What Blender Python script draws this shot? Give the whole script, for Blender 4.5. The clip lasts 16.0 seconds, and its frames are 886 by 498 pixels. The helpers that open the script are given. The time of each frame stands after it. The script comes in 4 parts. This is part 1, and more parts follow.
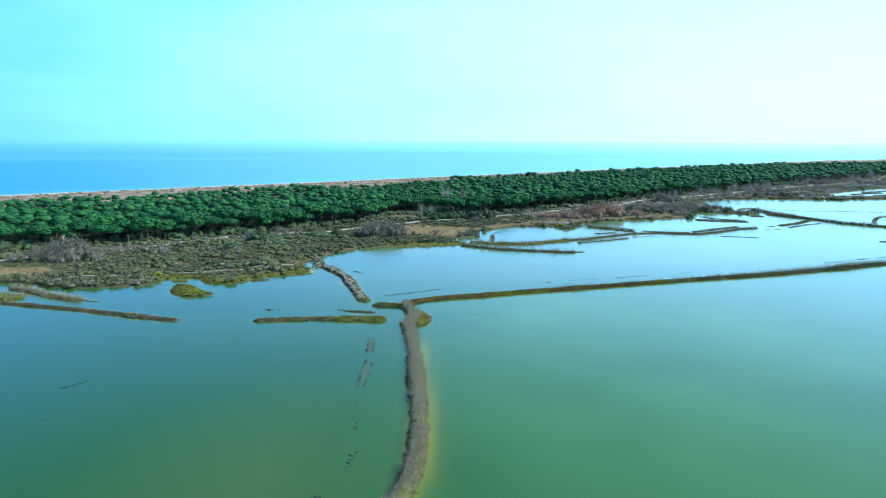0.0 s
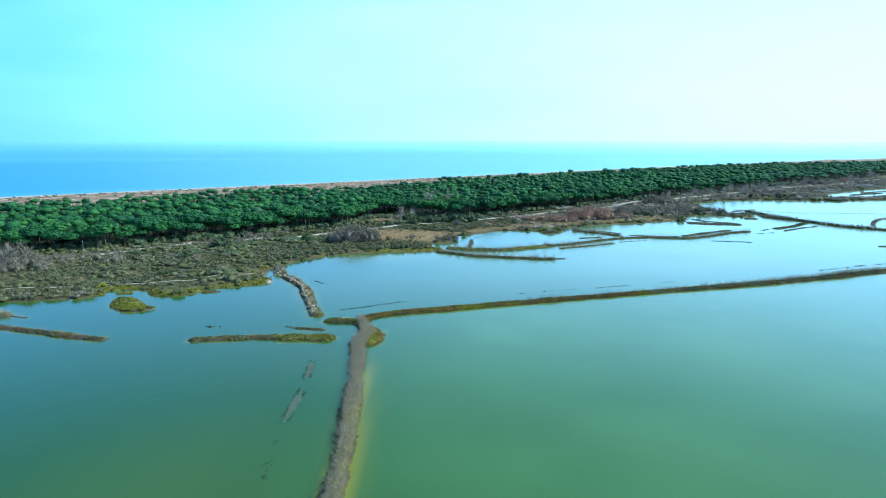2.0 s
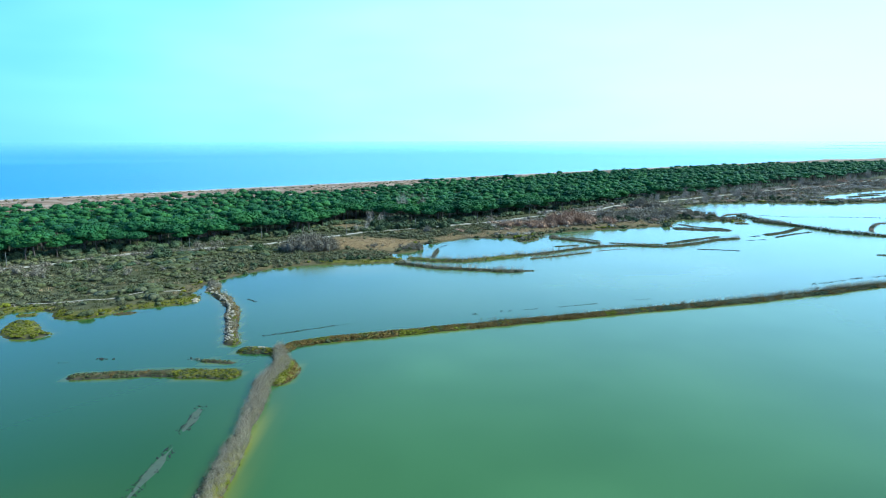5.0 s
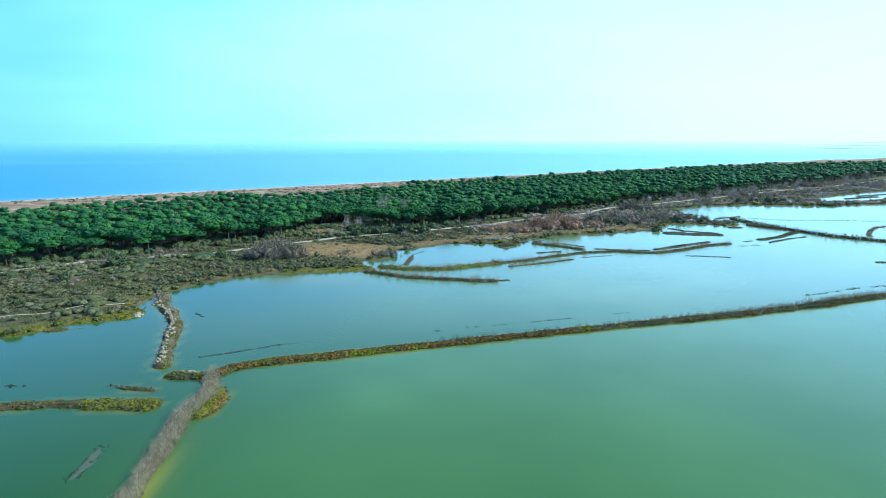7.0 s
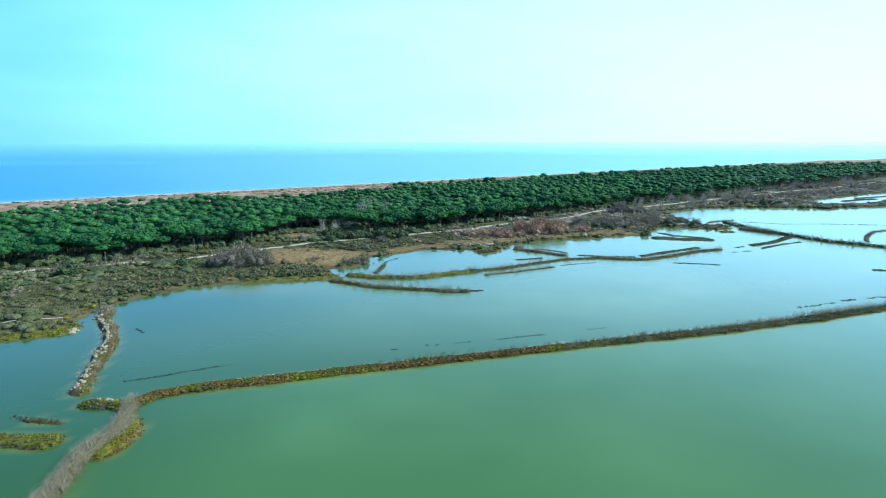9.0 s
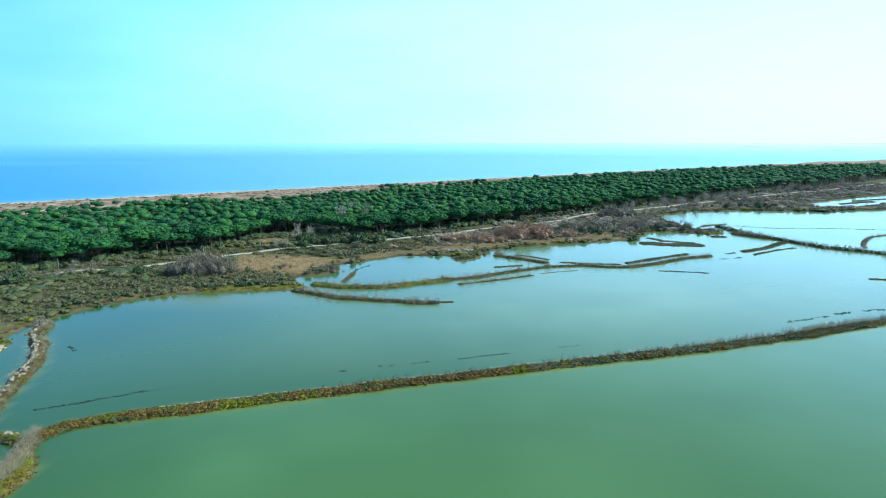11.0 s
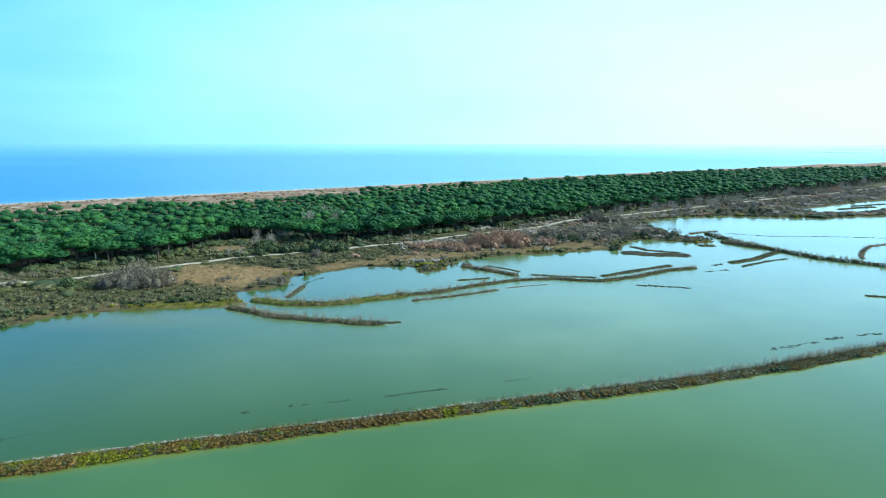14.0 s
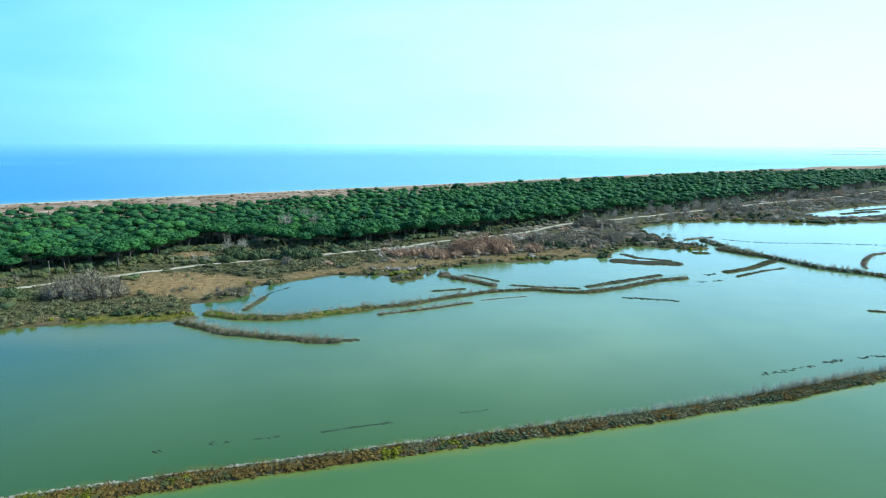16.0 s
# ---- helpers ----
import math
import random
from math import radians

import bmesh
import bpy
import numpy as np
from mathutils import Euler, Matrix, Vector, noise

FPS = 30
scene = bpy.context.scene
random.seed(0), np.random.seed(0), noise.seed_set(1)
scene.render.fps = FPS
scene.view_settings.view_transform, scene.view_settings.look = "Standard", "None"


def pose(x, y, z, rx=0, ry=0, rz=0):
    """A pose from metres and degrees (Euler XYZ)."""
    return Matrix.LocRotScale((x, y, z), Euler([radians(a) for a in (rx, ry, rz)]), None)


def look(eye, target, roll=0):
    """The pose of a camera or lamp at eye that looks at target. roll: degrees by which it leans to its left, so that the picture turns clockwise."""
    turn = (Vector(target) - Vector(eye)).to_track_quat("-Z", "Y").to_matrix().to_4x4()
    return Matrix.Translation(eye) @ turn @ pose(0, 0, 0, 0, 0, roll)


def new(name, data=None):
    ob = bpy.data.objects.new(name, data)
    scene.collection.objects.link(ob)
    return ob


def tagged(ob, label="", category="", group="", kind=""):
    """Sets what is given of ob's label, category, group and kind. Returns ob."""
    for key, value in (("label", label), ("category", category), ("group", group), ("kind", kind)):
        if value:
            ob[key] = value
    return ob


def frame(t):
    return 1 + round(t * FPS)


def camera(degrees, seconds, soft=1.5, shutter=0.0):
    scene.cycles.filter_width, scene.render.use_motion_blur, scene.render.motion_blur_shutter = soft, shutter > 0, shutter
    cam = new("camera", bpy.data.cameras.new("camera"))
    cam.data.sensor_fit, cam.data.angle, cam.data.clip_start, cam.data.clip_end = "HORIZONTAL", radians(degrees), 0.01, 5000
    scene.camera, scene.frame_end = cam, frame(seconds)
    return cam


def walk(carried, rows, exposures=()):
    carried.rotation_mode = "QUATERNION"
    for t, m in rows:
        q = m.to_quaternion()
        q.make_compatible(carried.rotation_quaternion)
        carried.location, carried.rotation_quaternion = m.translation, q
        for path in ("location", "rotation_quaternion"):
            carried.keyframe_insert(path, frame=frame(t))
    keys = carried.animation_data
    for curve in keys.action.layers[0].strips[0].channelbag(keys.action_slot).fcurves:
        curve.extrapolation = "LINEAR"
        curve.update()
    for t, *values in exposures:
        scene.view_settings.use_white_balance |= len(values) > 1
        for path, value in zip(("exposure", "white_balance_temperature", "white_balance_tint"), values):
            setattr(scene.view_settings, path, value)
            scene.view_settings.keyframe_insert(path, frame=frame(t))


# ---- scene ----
# A drone flies level, about 56 m up, over a brackish lagoon towards a pine wood, a beach and the sea.
cam = camera(72.0, 16.0, soft=1.05)
PATH = [
    (0, 0.00, 0.00, 55.47, -10.317, -0.206, 0.245),
    (0.5, 3.33, 4.29, 55.49, -10.314, -0.163, 0.252),
    (1, 6.59, 8.61, 55.51, -10.311, -0.123, 0.254),
    (1.5, 9.79, 12.96, 55.54, -10.308, -0.085, 0.251),
    (2, 12.93, 17.33, 55.56, -10.304, -0.050, 0.243),
    (2.5, 16.03, 21.69, 55.59, -10.299, -0.018, 0.232),
    (3, 19.09, 26.03, 55.62, -10.294, 0.011, 0.217),
    (3.5, 22.10, 30.35, 55.65, -10.289, 0.037, 0.199),
    (4, 25.09, 34.65, 55.68, -10.283, 0.060, 0.179),
    (5.25, 32.43, 45.19, 55.77, -10.266, 0.106, 0.122),
    (6.5, 39.66, 55.41, 55.87, -10.246, 0.133, 0.063),
    (7, 42.53, 59.40, 55.91, -10.237, 0.139, 0.040),
    (7.5, 45.40, 63.33, 55.95, -10.227, 0.142, 0.019),
    (8, 48.26, 67.21, 56.00, -10.217, 0.143, 0.000),
    (8.5, 51.12, 71.03, 56.05, -10.207, 0.140, -0.017),
    (9, 53.97, 74.81, 56.09, -10.196, 0.135, -0.030),
    (10.25, 61.13, 84.09, 56.22, -10.167, 0.108, -0.048),
    (11.5, 68.30, 93.23, 56.36, -10.134, 0.064, -0.034),
    (12, 71.18, 96.88, 56.42, -10.120, 0.041, -0.018),
    (12.5, 74.06, 100.56, 56.48, -10.106, 0.016, 0.004),
    (13, 76.94, 104.26, 56.54, -10.091, -0.013, 0.034),
    (13.5, 79.83, 108.02, 56.60, -10.076, -0.044, 0.072),
    (14, 82.72, 111.84, 56.66, -10.060, -0.078, 0.118),
    (14.5, 85.60, 115.75, 56.73, -10.043, -0.115, 0.173),
    (15, 88.49, 119.76, 56.80, -10.027, -0.155, 0.238),
    (15.5, 91.37, 123.90, 56.87, -10.009, -0.198, 0.313),
    (16, 94.25, 128.19, 56.94, -9.991, -0.243, 0.398),
]
walk(cam, [(t, pose(x, y, z, 90 + pitch, roll, yaw)) for t, x, y, z, pitch, roll, yaw in PATH],
     exposures=[(0.0, 0.39, 4940, -13), (3.0, 0.38, 4920, -13), (9.0, 0.34, 5200, -13), (16.0, 0.29, 5430, -14)])

# ---- sky and sun ----
SUN_AZIMUTH, SUN_HEIGHT = 86.0, 36.0      # azimuth from +y towards +x
world = bpy.data.worlds.new("sky")
scene.world = world
world.use_nodes = True
wn = world.node_tree.nodes
wn.clear()
wl = world.node_tree.links
sky = wn.new("ShaderNodeTexSky")
sky.sky_type, sky.sun_disc = "NISHITA", False
sky.sun_elevation, sky.sun_rotation = radians(SUN_HEIGHT), radians(SUN_AZIMUTH)
sky.air_density, sky.dust_density, sky.ozone_density = 1.0, 0.6, 2.0
# A veil of bright sea haze, densest at the horizon and whiter towards the sun, with faint thin cloud.
place = wn.new("ShaderNodeTexCoord")
split = wn.new("ShaderNodeSeparateXYZ")
wl.new(place.outputs["Generated"], split.inputs[0])
veil = wn.new("ShaderNodeMapRange")
veil.interpolation_type = "SMOOTHSTEP"
veil.inputs["From Min"].default_value, veil.inputs["From Max"].default_value = 0.12, 0.52
veil.inputs["To Min"].default_value, veil.inputs["To Max"].default_value = 0.9, 0.04
wl.new(split.outputs["Z"], veil.inputs["Value"])
sunward = wn.new("ShaderNodeVectorMath")
sunward.operation = "DOT_PRODUCT"
sunward.inputs[1].default_value = (0.914, 0.407, 0.15)
wl.new(place.outputs["Generated"], sunward.inputs[0])
flat = wn.new("ShaderNodeMapping")
flat.inputs["Scale"].default_value = (1.6, 1.6, 6.0)
wl.new(place.outputs["Generated"], flat.inputs[0])
wisp = wn.new("ShaderNodeTexNoise")
wisp.inputs["Scale"].default_value, wisp.inputs["Detail"].default_value = 1.3, 3.0
wl.new(flat.outputs[0], wisp.inputs["Vector"])
sum_up = wn.new("ShaderNodeMath")
sum_up.operation = "MULTIPLY_ADD"
sum_up.inputs[1].default_value = 0.55
wl.new(wisp.outputs["Fac"], sum_up.inputs[0])
wl.new(sunward.outputs["Value"], sum_up.inputs[2])
wide = wn.new("ShaderNodeMapRange")
wide.interpolation_type = "SMOOTHSTEP"
wide.inputs["From Min"].default_value, wide.inputs["From Max"].default_value = -0.25, 1.3
wl.new(sum_up.outputs[0], wide.inputs["Value"])
tone = wn.new("ShaderNodeMix")
tone.data_type = "RGBA"
tone.inputs[6].default_value, tone.inputs[7].default_value = (1.75, 4.4, 10.8, 1), (8.9, 13.1, 18.8, 1)
wl.new(wide.outputs[0], tone.inputs[0])
blend = wn.new("ShaderNodeMix")
blend.data_type = "RGBA"
wl.new(veil.outputs[0], blend.inputs[0])
bright = wn.new("ShaderNodeVectorMath")
bright.operation = "SCALE"
bright.inputs["Scale"].default_value = 1.15
wl.new(sky.outputs[0], bright.inputs[0])
wl.new(bright.outputs[0], blend.inputs[6])
wl.new(tone.outputs[2], blend.inputs[7])
back = wn.new("ShaderNodeBackground")
back.inputs["Strength"].default_value = 0.12
out = wn.new("ShaderNodeOutputWorld")
wl.new(blend.outputs[2], back.inputs["Color"])
wl.new(back.outputs[0], out.inputs["Surface"])

sun_data = bpy.data.lights.new("sun", "SUN")
sun_data.energy, sun_data.angle, sun_data.color = 5.0, radians(0.5), (1.0, 0.94, 0.82)
sun = new("sun", sun_data)
sa, sh = radians(SUN_AZIMUTH), radians(SUN_HEIGHT)
sun.matrix_world = look((math.sin(sa) * math.cos(sh) * 900, math.cos(sa) * math.cos(sh) * 900, math.sin(sh) * 900), (0, 0, 0))


# ---- materials ----
def material(name, rough=0.9, specular=0.25):
    m = bpy.data.materials.new(name)
    m.use_nodes = True
    n, k = m.node_tree.nodes, m.node_tree.links
    b = n["Principled BSDF"]
    b.inputs["Roughness"].default_value = rough
    b.inputs["Specular IOR Level"].default_value = specular
    return m, n, k, b


def ramp(n, k, value, stops):
    r = n.new("ShaderNodeValToRGB")
    el = r.color_ramp.elements
    el[0].position, el[0].color = stops[0][0], (*stops[0][1], 1)
    el[1].position, el[1].color = stops[-1][0], (*stops[-1][1], 1)
    for p, c in stops[1:-1]:
        e = el.new(p)
        e.color = (*c, 1)
    k.new(value, r.inputs[0])
    return r.outputs[0]


def mixed(n, k, fac, a, b, blend="MIX"):
    x = n.new("ShaderNodeMix")
    x.data_type, x.blend_type = "RGBA", blend
    for s, v in ((x.inputs[0], fac), (x.inputs[6], a), (x.inputs[7], b)):
        if isinstance(v, (int, float)):
            s.default_value = v
        elif isinstance(v, tuple):
            s.default_value = (*v, 1)
        else:
            k.new(v, s)
    return x.outputs[2]


def grain(n, k, size, detail=4.0, stretch=None):
    """Noise whose lumps are about size metres wide, in world space."""
    g = n.new("ShaderNodeNewGeometry")
    t = n.new("ShaderNodeTexNoise")
    t.inputs["Scale"].default_value, t.inputs["Detail"].default_value = 1.0 / size, detail
    if stretch:
        p = n.new("ShaderNodeMapping")
        p.inputs["Scale"].default_value = stretch
        k.new(g.outputs["Position"], p.inputs[0])
        k.new(p.outputs[0], t.inputs["Vector"])
    else:
        k.new(g.outputs["Position"], t.inputs["Vector"])
    return t.outputs["Fac"]


def attribute(n, name):
    a = n.new("ShaderNodeAttribute")
    a.attribute_name = name
    return a.outputs["Fac"]


def bumped(n, k, b, height, strength, distance):
    u = n.new("ShaderNodeBump")
    u.inputs["Strength"].default_value, u.inputs["Distance"].default_value = strength, distance
    k.new(height, u.inputs["Height"])
    k.new(u.outputs[0], b.inputs["Normal"])


def plant_material(name, dark, mid, light, rough=0.85, size=25.0, sheen=0.15, clump=0.0, mottle=0.75, leafy=0.55, single=0.5):
    """Foliage, twigs and stems: each leaf or twig has its own tone, each plant too, and whole patches drift."""
    m, n, k, b = material(name, rough, sheen)
    g = n.new("ShaderNodeNewGeometry")
    leaf = ramp(n, k, g.outputs["Random Per Island"], [(0.0, dark), (0.5, mid), (1.0, light)])
    o = n.new("ShaderNodeObjectInfo")
    own = n.new("ShaderNodeMath")
    own.operation = "ADD"
    k.new(o.outputs["Random"], own.inputs[0])
    k.new(attribute(n, "tone"), own.inputs[1])
    turn = n.new("ShaderNodeMath")
    turn.operation = "FRACT"
    k.new(own.outputs[0], turn.inputs[0])
    patch = grain(n, k, size, 3.0)
    drift = ramp(n, k, patch, [(0.3, dark), (0.5, mid), (0.7, light)])
    plant = ramp(n, k, turn.outputs[0], [(0.0, dark), (0.55, mid), (1.0, light)])
    col = mixed(n, k, leafy, mixed(n, k, single, drift, plant), leaf)
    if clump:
        # One noise sets colour and bump: hollows darker, crests lighter and yellower.
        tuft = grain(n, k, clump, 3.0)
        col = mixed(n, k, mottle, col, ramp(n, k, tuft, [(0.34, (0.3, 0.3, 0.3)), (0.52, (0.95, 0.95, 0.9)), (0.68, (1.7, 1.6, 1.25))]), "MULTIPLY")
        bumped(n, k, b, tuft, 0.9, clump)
    k.new(col, b.inputs["Base Color"])
    return m


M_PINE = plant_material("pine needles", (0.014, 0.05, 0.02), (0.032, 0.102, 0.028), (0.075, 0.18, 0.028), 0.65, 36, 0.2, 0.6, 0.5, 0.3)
M_BARK = plant_material("pine bark", (0.05, 0.038, 0.03), (0.10, 0.075, 0.06), (0.17, 0.135, 0.11), size=8)
M_TWIG = plant_material("bare twigs", (0.26, 0.205, 0.135), (0.33, 0.265, 0.18), (0.4, 0.33, 0.23), size=12)
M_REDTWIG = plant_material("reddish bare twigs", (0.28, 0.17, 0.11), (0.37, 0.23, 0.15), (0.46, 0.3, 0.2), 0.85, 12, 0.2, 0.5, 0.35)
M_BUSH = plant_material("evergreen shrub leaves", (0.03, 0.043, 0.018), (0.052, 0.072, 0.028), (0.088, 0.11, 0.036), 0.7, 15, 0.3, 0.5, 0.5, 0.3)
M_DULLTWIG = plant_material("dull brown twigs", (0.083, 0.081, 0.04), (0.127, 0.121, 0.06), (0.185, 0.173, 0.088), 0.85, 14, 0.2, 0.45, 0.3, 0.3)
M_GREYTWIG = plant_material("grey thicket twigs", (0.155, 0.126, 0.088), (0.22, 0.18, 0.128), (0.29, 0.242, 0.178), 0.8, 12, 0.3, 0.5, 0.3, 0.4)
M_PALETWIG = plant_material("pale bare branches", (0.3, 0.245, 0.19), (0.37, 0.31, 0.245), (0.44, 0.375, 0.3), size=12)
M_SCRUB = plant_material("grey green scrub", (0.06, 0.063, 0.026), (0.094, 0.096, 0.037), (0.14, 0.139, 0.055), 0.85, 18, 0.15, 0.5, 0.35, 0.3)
M_STRAW = plant_material("dry reeds", (0.3, 0.2, 0.105), (0.4, 0.275, 0.145), (0.48, 0.345, 0.195), size=15)
M_PALE_REED = plant_material("pale bleached reeds", (0.44, 0.41, 0.3), (0.56, 0.53, 0.41), (0.68, 0.65, 0.52), size=15)
M_SALT = plant_material("reddish saltwort", (0.095, 0.063, 0.022), (0.148, 0.094, 0.028), (0.215, 0.137, 0.04), 0.85, 4, 0.1, 0.4, 0.5, 0.15, 0.15)
M_MOSS = plant_material("yellow green saltmarsh grass", (0.085, 0.09, 0.01), (0.148, 0.145, 0.013), (0.225, 0.2, 0.018), 0.85, 4, 0.1, 0.4, 0.4, 0.25, 0.25)
M_FRESH = plant_material("fresh green saltmarsh plants", (0.05, 0.085, 0.016), (0.085, 0.135, 0.022), (0.13, 0.18, 0.032), 0.85, 4, 0.1, 0.4, 0.4, 0.25, 0.25)


def stone_material(name, dark, light, size):
    m, n, k, b = material(name, 0.85, 0.3)
    c = ramp(n, k, grain(n, k, size, 6.0), [(0.3, dark), (0.7, light)])
    g = n.new("ShaderNodeNewGeometry")
    c = mixed(n, k, 0.35, c, ramp(n, k, g.outputs["Random Per Island"], [(0.0, dark), (1.0, light)]))
    k.new(c, b.inputs["Base Color"])
    bumped(n, k, b, grain(n, k, size * 0.2, 5.0), 0.5, 0.05)
    return m


M_ROCK = stone_material("pale limestone", (0.22, 0.17, 0.11), (0.44, 0.36, 0.26), 0.5)
M_DULLROCK = stone_material("weathered grey stone", (0.17, 0.15, 0.115), (0.36, 0.32, 0.26), 0.6)
M_DARKROCK = stone_material("wet dark stone", (0.01, 0.014, 0.011), (0.04, 0.043, 0.036), 0.4)
M_SAND = stone_material("beach sand", (0.42, 0.31, 0.24), (0.62, 0.5, 0.4), 5.0)
M_TRACK = stone_material("pale gravel track", (0.34, 0.275, 0.2), (0.5, 0.42, 0.32), 1.5)
M_SHOAL = stone_material("grey silt shoal", (0.06, 0.08, 0.05), (0.1, 0.12, 0.078), 0.8)
M_POLE = stone_material("weathered grey pole wood", (0.16, 0.14, 0.12), (0.3, 0.27, 0.23), 0.3)


def ground_material():
    m, n, k, b = material("ground cover", 0.95, 0.1)
    big, fine = grain(n, k, 22, 5), grain(n, k, 2.2, 6)
    scrub = ramp(n, k, big, [(0.32, (0.064, 0.064, 0.024)), (0.48, (0.092, 0.086, 0.036)), (0.6, (0.118, 0.104, 0.048)), (0.72, (0.072, 0.076, 0.025))])
    scrub = mixed(n, k, 0.4, scrub, ramp(n, k, fine, [(0.3, (0.035, 0.035, 0.017)), (0.5, (0.09, 0.075, 0.042)), (0.7, (0.165, 0.142, 0.08))]))
    shore = ramp(n, k, fine, [(0.3, (0.045, 0.036, 0.016)), (0.5, (0.08, 0.062, 0.026)), (0.7, (0.13, 0.10, 0.05))])
    col = mixed(n, k, attribute(n, "shore"), scrub, shore)
    moss = ramp(n, k, fine, [(0.3, (0.08, 0.075, 0.012)), (0.5, (0.15, 0.135, 0.018)), (0.7, (0.22, 0.175, 0.04))])
    col = mixed(n, k, attribute(n, "moss"), col, moss)
    straw = ramp(n, k, fine, [(0.3, (0.14, 0.088, 0.04)), (0.7, (0.31, 0.2, 0.092))])
    col = mixed(n, k, attribute(n, "straw"), col, straw)
    # Below the pines the ground is coloured a near-black green.
    dark_floor = ramp(n, k, fine, [(0.3, (0.014, 0.02, 0.008)), (0.7, (0.035, 0.045, 0.018))])
    col = mixed(n, k, attribute(n, "wood"), col, dark_floor)
    sand = ramp(n, k, grain(n, k, 14, 6, (1, 1, 1)), [(0.36, (0.2, 0.125, 0.08)), (0.55, (0.3, 0.2, 0.135)), (0.7, (0.46, 0.345, 0.26))])
    col = mixed(n, k, attribute(n, "dune"), col, sand)
    beach = ramp(n, k, grain(n, k, 30, 5), [(0.3, (0.36, 0.28, 0.22)), (0.7, (0.54, 0.44, 0.36))])
    col = mixed(n, k, attribute(n, "beach"), col, beach)
    silt = ramp(n, k, big, [(0.3, (0.12, 0.12, 0.03)), (0.7, (0.22, 0.2, 0.06))])
    col = mixed(n, k, attribute(n, "bed"), col, silt)
    mud = ramp(n, k, fine, [(0.3, (0.03, 0.028, 0.022)), (0.7, (0.10, 0.08, 0.06))])
    col = mixed(n, k, attribute(n, "mud"), col, mud)
    k.new(col, b.inputs["Base Color"])
    bumped(n, k, b, fine, 0.6, 0.25)
    return m


def water_material(name, deep, drift, tints, rough, specular, ripple, size):
    """Cloudy water. tints: attribute names with the colour that each one brings in."""
    m, n, k, b = material(name, rough, specular)
    b.inputs["IOR"].default_value = 1.33
    col = mixed(n, k, ramp(n, k, grain(n, k, 90, 3), [(0.35, (0, 0, 0)), (0.65, (1, 1, 1))]), deep, drift)
    for key, tint in tints:
        col = mixed(n, k, attribute(n, key), col, tint)
    k.new(col, b.inputs["Base Color"])
    bumped(n, k, b, grain(n, k, size, 3), ripple, 0.1)
    return m, n, k, b


M_GROUND = ground_material()
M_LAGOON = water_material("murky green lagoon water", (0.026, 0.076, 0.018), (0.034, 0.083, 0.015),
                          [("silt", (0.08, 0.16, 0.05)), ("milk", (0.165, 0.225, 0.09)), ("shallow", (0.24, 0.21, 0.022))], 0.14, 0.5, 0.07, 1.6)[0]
M_SEA, n_sea, k_sea, b_sea = water_material("blue sea water", (0.0, 0.135, 0.36), (0.0, 0.16, 0.41), [("shallow", (0.1, 0.28, 0.4))], 0.22, 0.4, 0.3, 3.0)
# Towards the horizon the waves hide one another's slopes and the sea grows glossier.
slant = n_sea.new("ShaderNodeLayerWeight")
gloss = n_sea.new("ShaderNodeMapRange")
gloss.inputs["From Min"].default_value, gloss.inputs["From Max"].default_value = 0.965, 0.99
gloss.inputs["To Min"].default_value, gloss.inputs["To Max"].default_value = 0.22, 0.02
k_sea.new(slant.outputs["Facing"], gloss.inputs["Value"])
k_sea.new(gloss.outputs[0], b_sea.inputs["Roughness"])


# ---- plan helpers ----
def lattice(x, y, size, seed):
    """Smooth value noise from 0 to 1 with cells of that size."""
    x, y = np.asarray(x, float) / size, np.asarray(y, float) / size
    i, j = np.floor(x), np.floor(y)
    u, v = x - i, y - j
    u, v = u * u * (3 - 2 * u), v * v * (3 - 2 * v)

    def corner(a, b):
        s = np.sin(a * 127.1 + b * 311.7 + seed * 74.7) * 43758.5453
        return s - np.floor(s)
    return (corner(i, j) * (1 - u) + corner(i + 1, j) * u) * (1 - v) + (corner(i, j + 1) * (1 - u) + corner(i + 1, j + 1) * u) * v


def rough_noise(x, y, size, seed):
    return (lattice(x, y, size, seed) + 0.5 * lattice(x, y, size / 2.1, seed + 1) + 0.25 * lattice(x, y, size / 4.3, seed + 2)) / 1.75


def to_line(x, y, pts, closed=False):
    """Distance to a polyline, and how far along it (0 to 1) the nearest place is."""
    pts = np.array(pts, float)
    if closed:
        pts = np.vstack([pts, pts[:1]])
    best, along = np.full(np.shape(x), 1e9), np.zeros(np.shape(x))
    cum = np.concatenate([[0], np.cumsum(np.hypot(*(pts[1:] - pts[:-1]).T))])
    for s, (a, b) in enumerate(zip(pts[:-1], pts[1:])):
        d = b - a
        f = np.clip(((x - a[0]) * d[0] + (y - a[1]) * d[1]) / (d @ d + 1e-9), 0, 1)
        r = np.hypot(x - a[0] - f * d[0], y - a[1] - f * d[1])
        near = r < best
        best = np.where(near, r, best)
        along = np.where(near, (cum[s] + f * (cum[s + 1] - cum[s])) / cum[-1], along)
    return best, along


def inside(x, y, pts):
    hit = np.zeros(np.shape(x), bool)
    for (x0, y0), (x1, y1) in zip(pts, pts[1:] + pts[:1]):
        if y0 != y1:
            hit ^= ((y0 > y) != (y1 > y)) & (x < (x1 - x0) * (y - y0) / (y1 - y0) + x0)
    return hit


